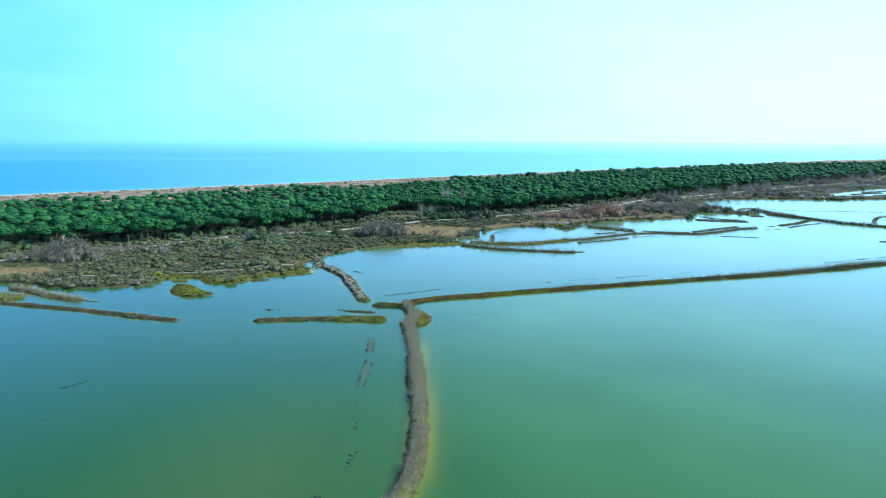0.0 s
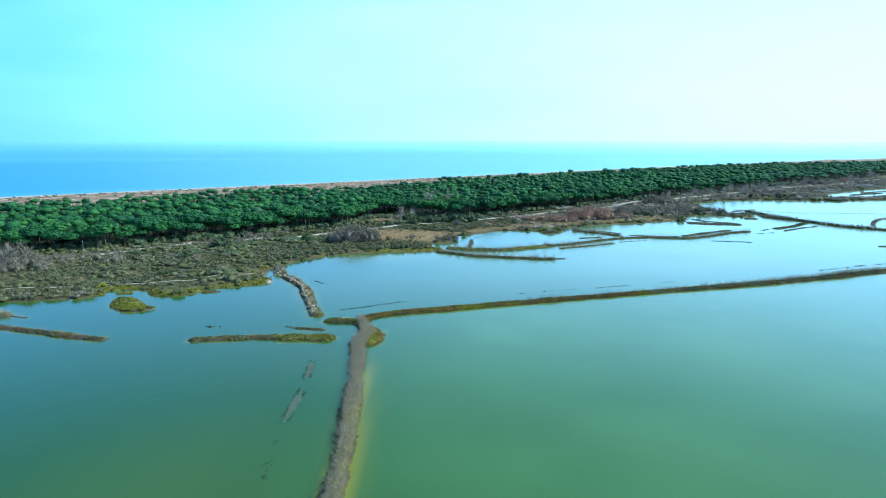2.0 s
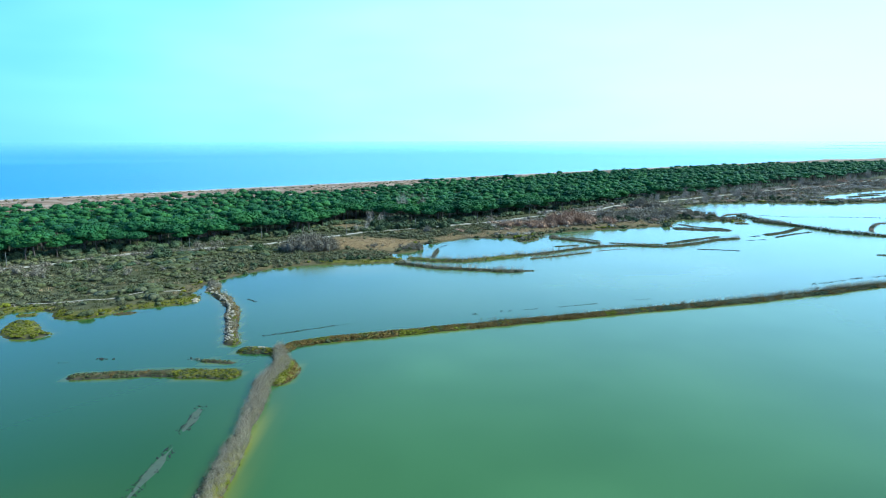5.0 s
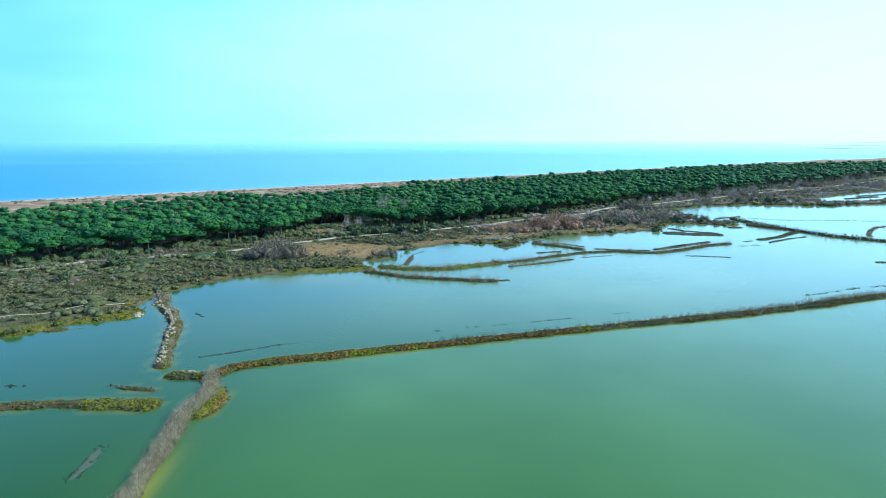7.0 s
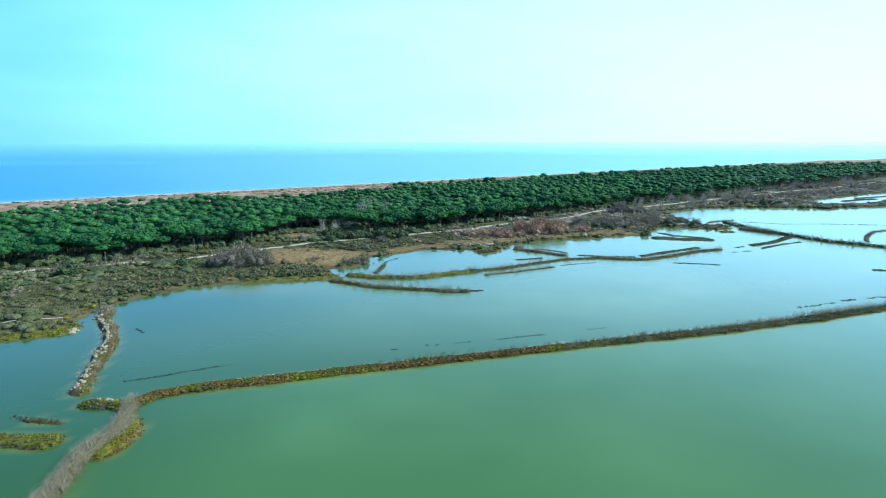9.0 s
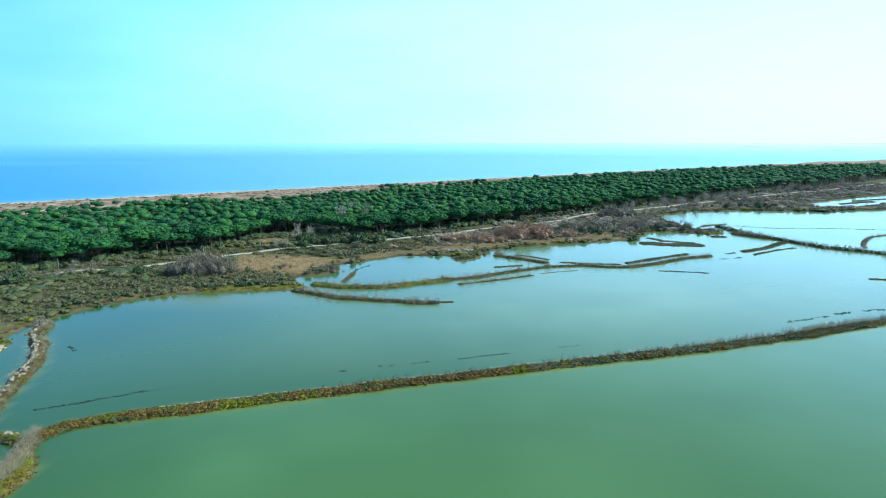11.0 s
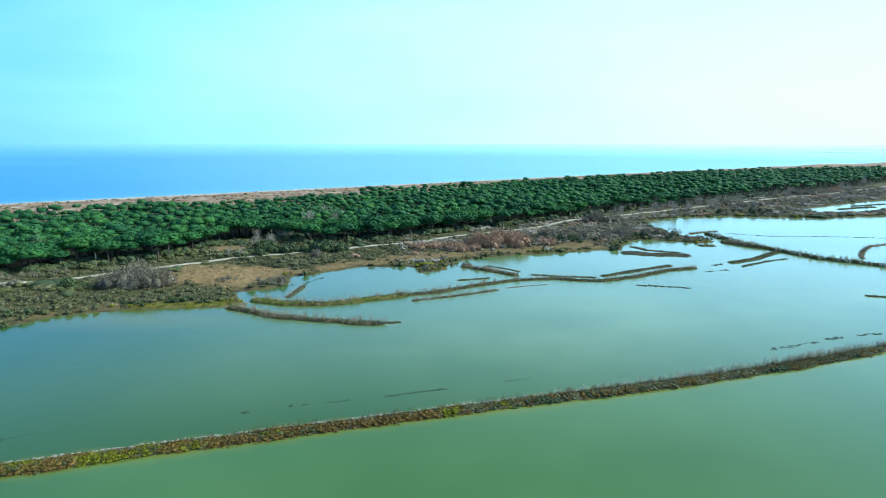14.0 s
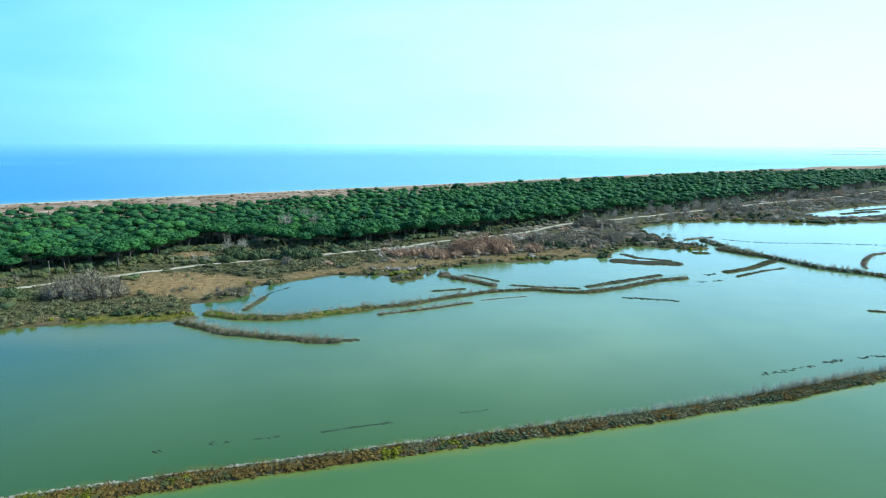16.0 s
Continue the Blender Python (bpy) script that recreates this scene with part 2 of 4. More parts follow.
# ---- the plan ----
# Shore of the mainland, from west to east.
SHORE_WEST = [(-900, 120), (-420, 200), (-260, 222), (-172, 229), (-160, 226), (-146, 222), (-134, 219.5), (-125, 222), (-115, 224), (-110, 229),
              (-111, 234.5), (-105, 236.5), (-100, 237), (-95.5, 234), (-93, 228.5), (-84, 226.5), (-79.5, 230.5), (-76, 237), (-66, 241.5),
              (-57, 246), (-56, 250), (-57, 255), (-62, 259), (-62, 274), (-55, 290.5), (-43, 304), (-29, 310), (-13.5, 313), (5, 315)]
SHORE_MID = [(14, 318), (10.5, 322.5), (6, 331), (2, 337), (13.5, 339.5), (17, 345), (20, 351), (18, 361), (19.5, 365.5), (24, 366), (28.5, 371),
             (36, 377), (43, 385), (60, 384.5), (70, 384.5), (71.8, 371), (76, 373), (83, 378.5), (85.5, 393), (92.5, 401), (101, 405), (119, 413.5),
             (131, 416.5), (148, 422.5), (160, 427.5), (168.5, 431), (176, 428), (181, 444), (188.5, 456), (197, 463.5), (206, 460), (219, 453.5), (229, 450.5)]
SHORE_EAST = [(238, 457.5), (237, 467), (228.5, 478), (223.5, 497), (222, 514), (225, 540), (245.5, 557.5), (262, 567.5), (294, 575), (329, 570),
              (366, 562), (390, 572.5), (420, 580), (520, 590), (760, 620), (1300, 760), (4000, 1500)]
COAST = [(4000, 3980), (2400, 2560), (1290, 1815), (900, 1560), (530, 1292), (-422, 578), (-900, 216)]
MAINLAND = SHORE_WEST + SHORE_MID + SHORE_EAST + COAST
POND = [(378, 620), (390, 597), (430, 612), (465, 634), (640, 690), (640, 750), (500, 700), (442, 664)]
ISLET = [(-102, 220), (-102, 226), (-95.5, 224), (-88, 215), (-82.5, 212.3), (-86, 208), (-92, 208), (-98.5, 213)]
# Banks and dikes: a line, half its width, its height.
BANKS = {
    "west_bar": ([(-230, 205), (-150, 199), (-137, 195.5), (-121, 191.5), (-106, 187), (-93, 182.8), (-83, 180)], 1.5, 0.7),
    "west_spit": ([(-160, 219), (-148.5, 213.5), (-136, 206.5), (-127, 203.5)], 2.0, 0.8),
    "west_spit_tip": ([(-127, 203.5), (-118.5, 201)], 0.5, 0.25),
    "west_lump": ([(-175, 212), (-156, 207.5), (-150, 206)], 3.2, 0.7),
    "islet_small": ([(-105, 231.5), (-102, 232.2)], 1.3, 0.5),
    "mid_bar": ([(-57, 180), (-50, 181), (-40, 182.2), (-29.5, 182.2), (-20.5, 181.5)], 1.7, 0.7),
    "mid_bar_head": ([(-31, 182), (-21, 181.6)], 2.6, 0.9),
    "small_bar": ([(-30, 190.8), (-26, 190), (-23, 189.4)], 0.9, 0.45),
    "stub_lump": ([(-75, 233), (-71, 234.5)], 1.0, 0.4),
    "spit": ([(-57, 270), (-55.5, 264)], 2.3, 0.9),
    "spit_south": ([(-52.2, 259), (-46.5, 251.5), (-39.8, 239), (-32.8, 218), (-28.4, 205)], 2.0, 1.0),
    "dike_head": ([(-22, 198.3), (-17.5, 197.8), (-13.5, 197)], 1.8, 0.9),
    "dike_south": ([(-13.5, 198), (-11, 191), (-9.9, 184.5), (-11.0, 177), (-10.0, 169), (-8.7, 159), (-7.6, 150), (-6.8, 138), (-5.4, 119), (-4.8, 105), (-5.4, 94.5), (-7.3, 86), (-16, 68), (-34, 40)], 1.8, 0.8),
    "dike_knee": ([(-9.0, 189), (-7.2, 183.5), (-8.2, 177.5)], 2.7, 0.7),
    "dike_east": ([(-13.5, 198), (-10.5, 203), (-4.5, 206.3), (3.5, 209), (12.5, 211.6), (22, 214.8), (36, 218.9), (50, 223.2), (68, 228.6), (100, 238.0), (138, 249), (170, 260), (204, 273.3), (300, 312), (520, 400)], 2.0, 0.75),
    "isle_a": ([(10, 314), (17, 310), (28, 303.8), (43, 299.8), (57, 297), (62, 296.6)], 1.9, 0.7),
    "isle_b": ([(16, 324.5), (26, 320), (41, 319), (51, 323.5), (61.5, 329), (67, 332)], 2.6, 0.8),
    "isle_a_tail": ([(62, 297), (68, 298)], 0.9, 0.25),
    "isle_b_causeway": ([(67, 332), (80, 337), (96, 348.3), (112, 357.5), (129.5, 360.5), (140, 356.7), (148.5, 356.8), (164, 364.5), (181, 376.8), (195.5, 382.5)], 1.6, 0.6),
    "isle_c": ([(72, 324.8), (82, 329), (92, 334.3), (103, 340.4)], 0.8, 0.3),
    "bar_c": ([(107, 343.8), (115, 347.2), (124, 350)], 0.45, 0.2),
    "bar_north": ([(151, 366), (164, 374.2), (186.5, 387.8)], 1.3, 0.5),
    "bar_inner": ([(120.5, 368), (132.5, 364.6), (146, 363)], 0.7, 0.3),
    "tongue_a": ([(92, 385.3), (103.5, 376), (113, 367)], 1.8, 0.6),
    "tongue_b": ([(103, 386.5), (108.5, 382.4), (115.3, 375.2)], 0.6, 0.3),
    "tongue_c": ([(89, 357.2), (101, 361)], 0.8, 0.35),
    "pond_bar": ([(25.5, 329), (26.4, 337), (27, 346)], 0.9, 0.35),
    "mud_flat": ([(178, 420.5), (189, 416.5), (202, 414)], 4.6, 0.3),
    "mud_flat_arm": ([(185.6, 438), (189.5, 428.5), (196, 425), (203, 421.5)], 1.7, 0.25),
    "round_lump": ([(224.5, 443.2), (230, 442.6)], 1.7, 0.6),
    "dike_far": ([(246, 484), (248.7, 459), (254, 438.5), (261.5, 420.5), (266.5, 406), (275, 398.5), (285, 388.3), (330, 350), (420, 290)], 2.6, 1.0),
    "dike_far_branch": ([(219.7, 395.6), (235, 405), (248, 417), (255, 423)], 1.8, 0.5),
    "dike_far_bar": ([(220, 386.5), (237, 398.5), (250, 405)], 0.7, 0.3),
    "shore_hook": ([(236, 487), (246, 493), (256, 497.5)], 1.1, 0.4),
    "far_knob": ([(244, 453), (248, 446), (252.5, 439)], 4.2, 1.0),
    "loop_bar": ([(330, 448), (316, 441.5), (303, 428), (291, 412), (289, 406.5)], 0.9, 0.4),
    "pond_bar_a": ([(418, 626), (440, 638), (458, 645)], 2.6, 0.4),
    "pond_bar_b": ([(446, 652), (480, 668), (520, 680)], 2.0, 0.4),
    "east_lump": ([(241, 332.5), (249, 330)], 1.0, 0.4),
}


def land_distance(x, y, banks=True):
    """How far inside the land a place lies (below 0: in the water), and how high that land stands."""
    wob = (rough_noise(x, y, 7, 3) - 0.5) * 2.2
    d = to_line(x, y, MAINLAND, True)[0]
    d = np.where(inside(x, y, MAINLAND), d, -d)
    p = to_line(x, y, POND, True)[0]
    d = np.minimum(d, np.where(inside(x, y, POND), -p, p)) + wob
    top = 0.55 + 0.6 * np.clip(d / 30, 0, 1)
    i = to_line(x, y, ISLET, True)[0]
    i = np.where(inside(x, y, ISLET), i, -i) + wob * 0.4
    top, d = np.where(i > d, 1.1, top), np.maximum(d, i)
    for line, half, high in BANKS.values() if banks else ():
        b = half - to_line(x, y, line)[0] + wob * (2.2 if half > 3.2 and high < 0.4 else min(0.9, half * 0.42))
        top, d = np.where(b > d, high, top), np.maximum(d, b)
    return d, top


def shear(x, y):
    return y - 0.79 * x


def seaward(x, y):
    """Metres beyond the beach's waterline."""
    return (y - 0.752 * x - 893) * 0.8 + np.clip((np.asarray(x) - 900) / 390, 0, 3) * 42


def ground_height(x, y, banks=True):
    d, top = land_distance(x, y, banks)
    bumps = (rough_noise(x, y, 18, 11) - 0.4) * np.clip(d / 14, 0, 1) * 1.6
    dune = np.clip((shear(x, y) - 650) / 60, 0, 1) * np.clip(-seaward(x, y) / 40, 0, 1)
    bumps = bumps + dune * rough_noise(x, y, 40, 21) * 1.6
    return np.where(d > 0, top * (1 - np.exp(-np.maximum(d, 0) / (0.55 * top + 0.2))) + bumps, np.maximum(d * 0.3, -1.6)), d


# ---- mesh helpers ----
def mesh_from(name, verts, faces, mats, index=None, smooth=False):
    me = bpy.data.meshes.new(name)
    verts, faces = np.asarray(verts, np.float32), np.asarray(faces, np.int32)
    side = faces.shape[1]
    me.vertices.add(len(verts))
    me.vertices.foreach_set("co", verts.ravel())
    me.loops.add(faces.size)
    me.loops.foreach_set("vertex_index", faces.ravel())
    me.polygons.add(len(faces))
    me.polygons.foreach_set("loop_start", np.arange(0, faces.size, side, dtype=np.int32))
    for m in mats:
        me.materials.append(m)
    if index is not None:
        me.polygons.foreach_set("material_index", np.asarray(index, np.int32))
    me.polygons.foreach_set("use_smooth", np.full(len(faces), smooth))
    me.update(calc_edges=True)
    me.validate()
    return me


def part(name, me, parent, label=""):
    ob = new(name, me)
    ob.parent = parent
    return tagged(ob, label)


def axis_steps(fine0, fine1, step, low, high, mid0, mid1, mid_step):
    """Coordinates that are step apart between fine0 and fine1, at most mid_step apart from mid0 to mid1, and wide outside."""
    res = list(np.arange(fine0, fine1 + step * 0.5, step))
    s, v = step, fine0
    while v > low:
        s = min(s * 1.35, mid_step if v > mid0 else 150)
        v = max(v - s, low)
        res.insert(0, v)
    s, v = step, res[-1]
    while v < high:
        s = min(s * 1.35, mid_step if v < mid1 else 150)
        v = min(v + s, high)
        res.append(v)
    return np.array(res)


def sheet(name, xs, ys, height, mats, attributes, smooth=True, keep=None):
    """A grid over xs and ys; height(x, y) gives z; attributes(x, y) gives named values for its material."""
    gx, gy = np.meshgrid(xs, ys)
    x, y = gx.ravel(), gy.ravel()
    z = height(x, y)
    w, h = len(xs), len(ys)
    i = (np.arange(h - 1)[:, None] * w + np.arange(w - 1)[None, :]).ravel()
    faces = np.stack([i, i + 1, i + w + 1, i + w], 1)
    if keep is not None:
        faces = faces[keep(x, y)[faces].all(1)]
    me = mesh_from(name, np.stack([x, y, z], 1), faces, mats, smooth=smooth)
    for key, val in attributes(x, y).items():
        me.attributes.new(key, "FLOAT", "POINT").data.foreach_set("value", np.asarray(val, np.float32))
    return new(name, me)


FRONT_X = [-420, -260, -212, -157, -114, -95, -71, -50, -42, -34, -22, -15, 2, 12, 46, 88, 153, 201, 357, 500, 2500]
FRONT_V = [470, 462, 456, 440, 431, 433, 430, 433, 450, 474, 472, 460, 442, 424, 411, 416, 411, 418, 409, 408, 400]


def wood_front(x):
    return np.interp(x, FRONT_X, FRONT_V)


def wood_back(x):
    return np.interp(x, [-420, -200, -60, 3.5, 4.5, 60, 150, 400, 620, 895, 1200, 2500], [695, 675, 657, 652, 678, 686, 690, 700, 668, 547, 470, 430])


def straw_field(x, y):
    """Dry reed beds: one by the inner pond, thin ones along the northern shore, one far west."""
    n = rough_noise(x, y, 16, 31)
    bed = np.clip(2.2 - 1.6 * np.hypot((x + 8) / 30, (y - 364) / 17) + 2.2 * (n - 0.5), 0, 1)
    band = np.clip(1.5 - to_line(x, y, [(20, 372), (60, 398), (105, 418), (160, 438)])[0] / 7 + 2.0 * (n - 0.5), 0, 1) * 0.6
    spot = np.clip(1.8 - np.hypot((x + 180) / 17, (y - 241) / 8) + 1.5 * (n - 0.5), 0, 1)
    clearing = np.clip(1.6 - np.hypot((x + 31) / 9, (y - 424) / 11) + 1.2 * (n - 0.5), 0, 1) * 0.8
    edge = np.clip(1.5 - to_line(x, y, [(-62, 262), (-61, 276), (-53, 294), (-32, 311)])[0] / 5 + 2.0 * (n - 0.5), 0, 1) * 0.38
    return np.maximum.reduce([bed, band, spot, clearing, edge])


def ground_cover(x, y):
    h, d = ground_height(x, y)
    v = shear(x, y)
    n = rough_noise(x, y, 9, 41)
    moss, mud = np.zeros(len(x)), np.zeros(len(x))
    for key in ("west_lump", "mid_bar_head", "dike_knee", "islet_small", "isle_b"):
        moss = np.maximum(moss, np.clip(2 - to_line(x, y, BANKS[key][0])[0] / 2.5, 0, 1))
    for line, reach in (([(-110, 238), (-93, 228.5), (-79.5, 230.5), (-66, 241.5), (-56, 249)], 4.5), (BANKS["dike_east"][0][1:7], 3), (BANKS["dike_south"][0][6:], 2.6), ([(-93, 216)], 9), ([(-18, 312), (6, 316)], 5)):
        line = line if len(line) > 1 else [line[0], (line[0][0] + 1, line[0][1])]
        moss = np.maximum(moss, np.clip(1.6 - to_line(x, y, line)[0] / reach, 0, 1))
    for key in ("mud_flat", "mud_flat_arm", "bar_c", "bar_inner", "bar_north", "tongue_b", "tongue_c", "pond_bar", "west_spit_tip", "west_bar", "stub_lump", "dike_far_bar", "loop_bar", "isle_a_tail"):
        mud = np.maximum(mud, np.clip(2 - to_line(x, y, BANKS[key][0])[0] / (BANKS[key][1] + 0.8), 0, 1))
    return {
        "moss": moss * np.clip(0.3 + 1.5 * (n - 0.2), 0, 1), "mud": np.maximum(mud * 0.9, np.clip(1.2 - d / (0.25 + 0.4 * n), 0, 1) * 0.9 * (v < 600)),
        "shore": np.clip(1.25 - d / (2.0 + 6 * n), 0, 1) * (v < 600),
        "straw": straw_field(x, y) * np.clip(d / 2, 0, 1),
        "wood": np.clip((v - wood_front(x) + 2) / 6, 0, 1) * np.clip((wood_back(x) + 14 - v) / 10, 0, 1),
        "dune": np.clip((v - wood_back(x) - 4) / 18, 0, 1),
        "beach": np.clip((seaward(x, y) + 30 + 14 * n) / 10, 0, 1),
        "bed": np.clip(-d / 0.8, 0, 1),
    }


# ---- ground, lagoon, sea ----
gx = axis_steps(-180, 300, 2.6, -5200, 5200, -480, 700, 9)
gy = axis_steps(200, 450, 2.6, -900, 4980, 80, 1300, 9)
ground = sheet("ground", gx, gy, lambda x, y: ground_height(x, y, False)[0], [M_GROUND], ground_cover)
tagged(ground, "saltmarsh ground with grassy banks, dry scrub and sandy dunes", "ground", kind="structure")


def smooth_line(pts, step):
    """Catmull-Rom through the points, resampled."""
    p = np.array([pts[0], *pts, pts[-1]], float)
    res = []
    for a, b, c, d in zip(p[:-3], p[1:-2], p[2:-1], p[3:]):
        n = max(2, int(np.hypot(*(c - b)) / step))
        for t in np.arange(n) / n:
            res.append(0.5 * (2 * b + (c - a) * t + (2 * a - 5 * b + 4 * c - d) * t * t + (3 * b - a - 3 * c + d) * t ** 3))
    res.append(p[-2])
    return np.array(res)


def lengthened(line, by):
    """The line with both ends carried on."""
    p = np.array(line, float)
    for end, near in ((0, 1), (-1, -2)):
        p[end] += (p[end] - p[near]) / np.hypot(*(p[end] - p[near])) * by
    return p


def ribbon(c, offsets):
    """Places across the line c at each offset to its left, row by row, and the faces between them."""
    t = np.gradient(c, axis=0)
    t /= np.hypot(*t.T)[:, None] + 1e-9
    side = np.stack([-t[:, 1], t[:, 0]], 1)
    q = np.concatenate([c + side * o for o in offsets])
    n = len(c)
    i = (np.arange(len(offsets) - 1)[:, None] * n + np.arange(n - 1)[None, :]).ravel()
    return q, np.stack([i, i + 1, i + n + 1, i + n], 1)[:, ::-1]


def bank(key):
    """A low earth bank or dike with an uneven water's edge; its foot goes below the water."""
    line, half, high = BANKS[key]
    q, faces = ribbon(smooth_line(lengthened(line, half + 0.7), 0.9), np.linspace(-1, 1, 13) * (half + 1.3))
    x, y = q.T
    wob = (rough_noise(x, y, 7, 3) - 0.5) * 2.2 * (2.2 if half > 3.2 and high < 0.4 else min(0.9, half * 0.42))
    b = half - to_line(x, y, line)[0] + wob
    z = np.where(b > 0, high * (1 - np.exp(-np.maximum(b, 0) / (0.55 * high + 0.2))), np.maximum(b * 0.5, -0.7)) + (rough_noise(x, y, 1.6, 23) - 0.5) * 0.24 * np.clip(b, 0, 1)
    me = mesh_from(key, np.column_stack([q, z]), faces, [M_GROUND], smooth=True)
    for name, val in ground_cover(x, y).items():
        me.attributes.new(name, "FLOAT", "POINT").data.foreach_set("value", np.asarray(val, np.float32))
    word = "dike" if "dike" in key else "mudbank" if high < 0.36 else "bank"
    label = {"dike": "long earth dike overgrown with low marsh plants", "mudbank": "low dark mudbank just above the lagoon water", "bank": "low earth bank with marsh plants in the lagoon"}[word]
    return tagged(new(word, me), label, word, word + "s in the lagoon", kind="structure")


for key in BANKS:
    bank(key)


def lagoon_depth(x, y):
    d, top = land_distance(x, y)
    n = rough_noise(x, y, 30, 51)
    near = to_line(x, y, BANKS["dike_south"][0])[0]
    east = np.clip((x + 9) / 3, 0, 1)
    shelf = (np.clip(1 - (near - 1.6) / 2.2, 0, 1) * 0.62 + np.clip(1 - (near - 1.6) / 6, 0, 1) * 0.22) * east * np.clip((185 - y) / 30, 0, 1)
    line = to_line(x, y, BANKS["dike_east"][0])[0]
    south = y < np.interp(x, *np.array(BANKS["dike_east"][0][1:]).T)
    ledge = np.clip(1 - (line - 1.8) / (1.5 + 3.2 * n), 0, 1) * 0.6 * south * np.clip((x + 6) / 10, 0, 1)
    west = np.clip(1 - np.hypot((x + 30) / 34, (y - 92) / 50), 0, 1) * 0.1
    rim = np.clip(1 + d / (0.5 + 1.6 * n), 0, 1) * 0.45 * np.where((near < 7) & (east < 1), 0.15, 1)
    shore = np.clip(1 - np.hypot((x + 20) / 50, (y - 302) / 16), 0, 1) * 0.35
    open_water = np.clip((x + 20) / 45, 0, 1) * np.clip((y - 30) / 60, 0, 1)
    # Paler north-east: cloudy water, with sky reflection put into its colour too.
    return {"silt": np.clip(open_water * south * (0.7 + 0.7 * (n - 0.4)) * np.clip(1.1 - x / 600, 0.8, 1.05) + west * 2, 0, 1),
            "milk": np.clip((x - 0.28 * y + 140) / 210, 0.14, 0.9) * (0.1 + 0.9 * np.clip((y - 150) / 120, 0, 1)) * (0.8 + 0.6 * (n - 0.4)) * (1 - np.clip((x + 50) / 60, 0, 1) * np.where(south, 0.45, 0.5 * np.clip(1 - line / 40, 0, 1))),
            "shallow": np.clip(np.maximum.reduce([rim, shelf, ledge, west, shore]), 0, 1)}


lx = axis_steps(-180, 300, 2.6, -1400, 1800, -180, 300, 9)
ly = axis_steps(70, 450, 2.6, -900, 760, 70, 450, 9)
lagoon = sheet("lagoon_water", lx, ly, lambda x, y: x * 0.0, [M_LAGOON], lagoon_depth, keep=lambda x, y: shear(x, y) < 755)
tagged(lagoon, "still murky green lagoon water between the dikes", "water", kind="structure")


def sea_height(x, y):
    """The far sea lifts by a hair, since the sheet ends nearer than the true horizon."""
    return (55.5 - 0.0042 * np.hypot(x, y)) * np.clip((y - 1700) / 3280, 0, 1) ** 1.3


def sea_sheet():
    """A grid laid along the slanting coast, up to the horizon."""
    us = np.arange(-5200, 5201, 80.0)
    vs = np.concatenate([np.arange(760, 1000, 20), np.arange(1000, 9200, 80)])
    u, v = [a.ravel() for a in np.meshgrid(us, vs)]
    y = np.minimum(v + 0.79 * u, 4980)
    w, h = len(us), len(vs)
    i = (np.arange(h - 1)[:, None] * w + np.arange(w - 1)[None, :]).ravel()
    faces = np.stack([i, i + 1, i + w + 1, i + w], 1)
    flat = (y[faces].min(1) >= 4979) | (y[faces].max(1) < -600)
    me = mesh_from("sea", np.stack([u, y, sea_height(u, y)], 1), faces[~flat], [M_SEA], smooth=True)
    surf = np.clip(1 - seaward(u, y) / 60, 0, 1)
    me.attributes.new("shallow", "FLOAT", "POINT").data.foreach_set("value", surf.astype(np.float32))
    return tagged(new("sea", me), "calm bright blue sea reaching the horizon", "water", kind="structure")


sea_sheet()


# ---- sandbars far out by the coast ----
def sandbar(length, width, m):
    """A low lens of sand with a ragged rim."""
    n = 40
    a = np.arange(n) * 2 * math.pi / n
    rim = 1 + 0.35 * (lattice(a * 9, a * 0, 4, int(length)) - 0.5)
    v = [(0, 0, 0.9)] + [(length / 2 * r * math.cos(t), width / 2 * r * math.sin(t), 0.05) for t, r in zip(a, rim)]
    f = [(0, i + 1, (i + 1) % n + 1) for i in range(n)]
    ob = new("sandbar", mesh_from("sandbar", v, f, [M_SAND], smooth=True))
    ob.matrix_basis = m
    return tagged(ob, "low pale sandbar far out in shallow sea", "sandbar", "sandbars off the coast", kind="structure")


for x, y, length, width, turn in [(2000, 2850, 700, 50, 10), (2450, 3400, 800, 60, 8), (1750, 3500, 180, 25, 5), (3200, 4400, 1300, 160, 4)]:
    sandbar(length, width, pose(x, y, float(sea_height(x, y)) + 0.1, 0, 0, turn))


def mudbank(length, width, m):
    """A flat shoal of silt that lies just at the surface."""
    n = 48
    a = np.arange(n) * 2 * math.pi / n
    rim = 1 + 0.5 * (lattice(a * 6, a * 0, 2.2, int(length * 3)) - 0.5)
    v = [(0, 0, 0.03)] + [(length / 2 * r * math.cos(t), width / 2 * r * math.sin(t), -0.004) for t, r in zip(a, rim)]
    f = [(0, i + 1, (i + 1) % n + 1) for i in range(n)]
    ob = new("mudbank", mesh_from("mudbank", v, f, [M_SHOAL], smooth=True))
    ob.matrix_basis = m
    return tagged(ob, "grey silt shoal at the lagoon surface between two rows of stones", "mudbank", kind="structure")


for x, y, length, width, turn in [(-20.1, 158.2, 12, 2.1, 94), (-19.1, 138.4, 15.5, 2.1, 90)]:
    mudbank(length, width, pose(x, y, 0.0, 0, 0, turn))


# ---- sandy track ----
TRACK = [(-330, 150), (-260, 215), (-195, 268), (-172, 285), (-145, 306), (-121, 330), (-97, 338), (-71.5, 350.5), (-58, 363), (-42, 373.5), (-27.5, 388), (-8, 403), (15, 415.5), (40, 429),
         (62, 442), (92, 467), (133, 496), (156, 520), (180, 545), (223, 576), (267, 606), (347, 664), (430, 726), (525, 788), (900, 1080)]


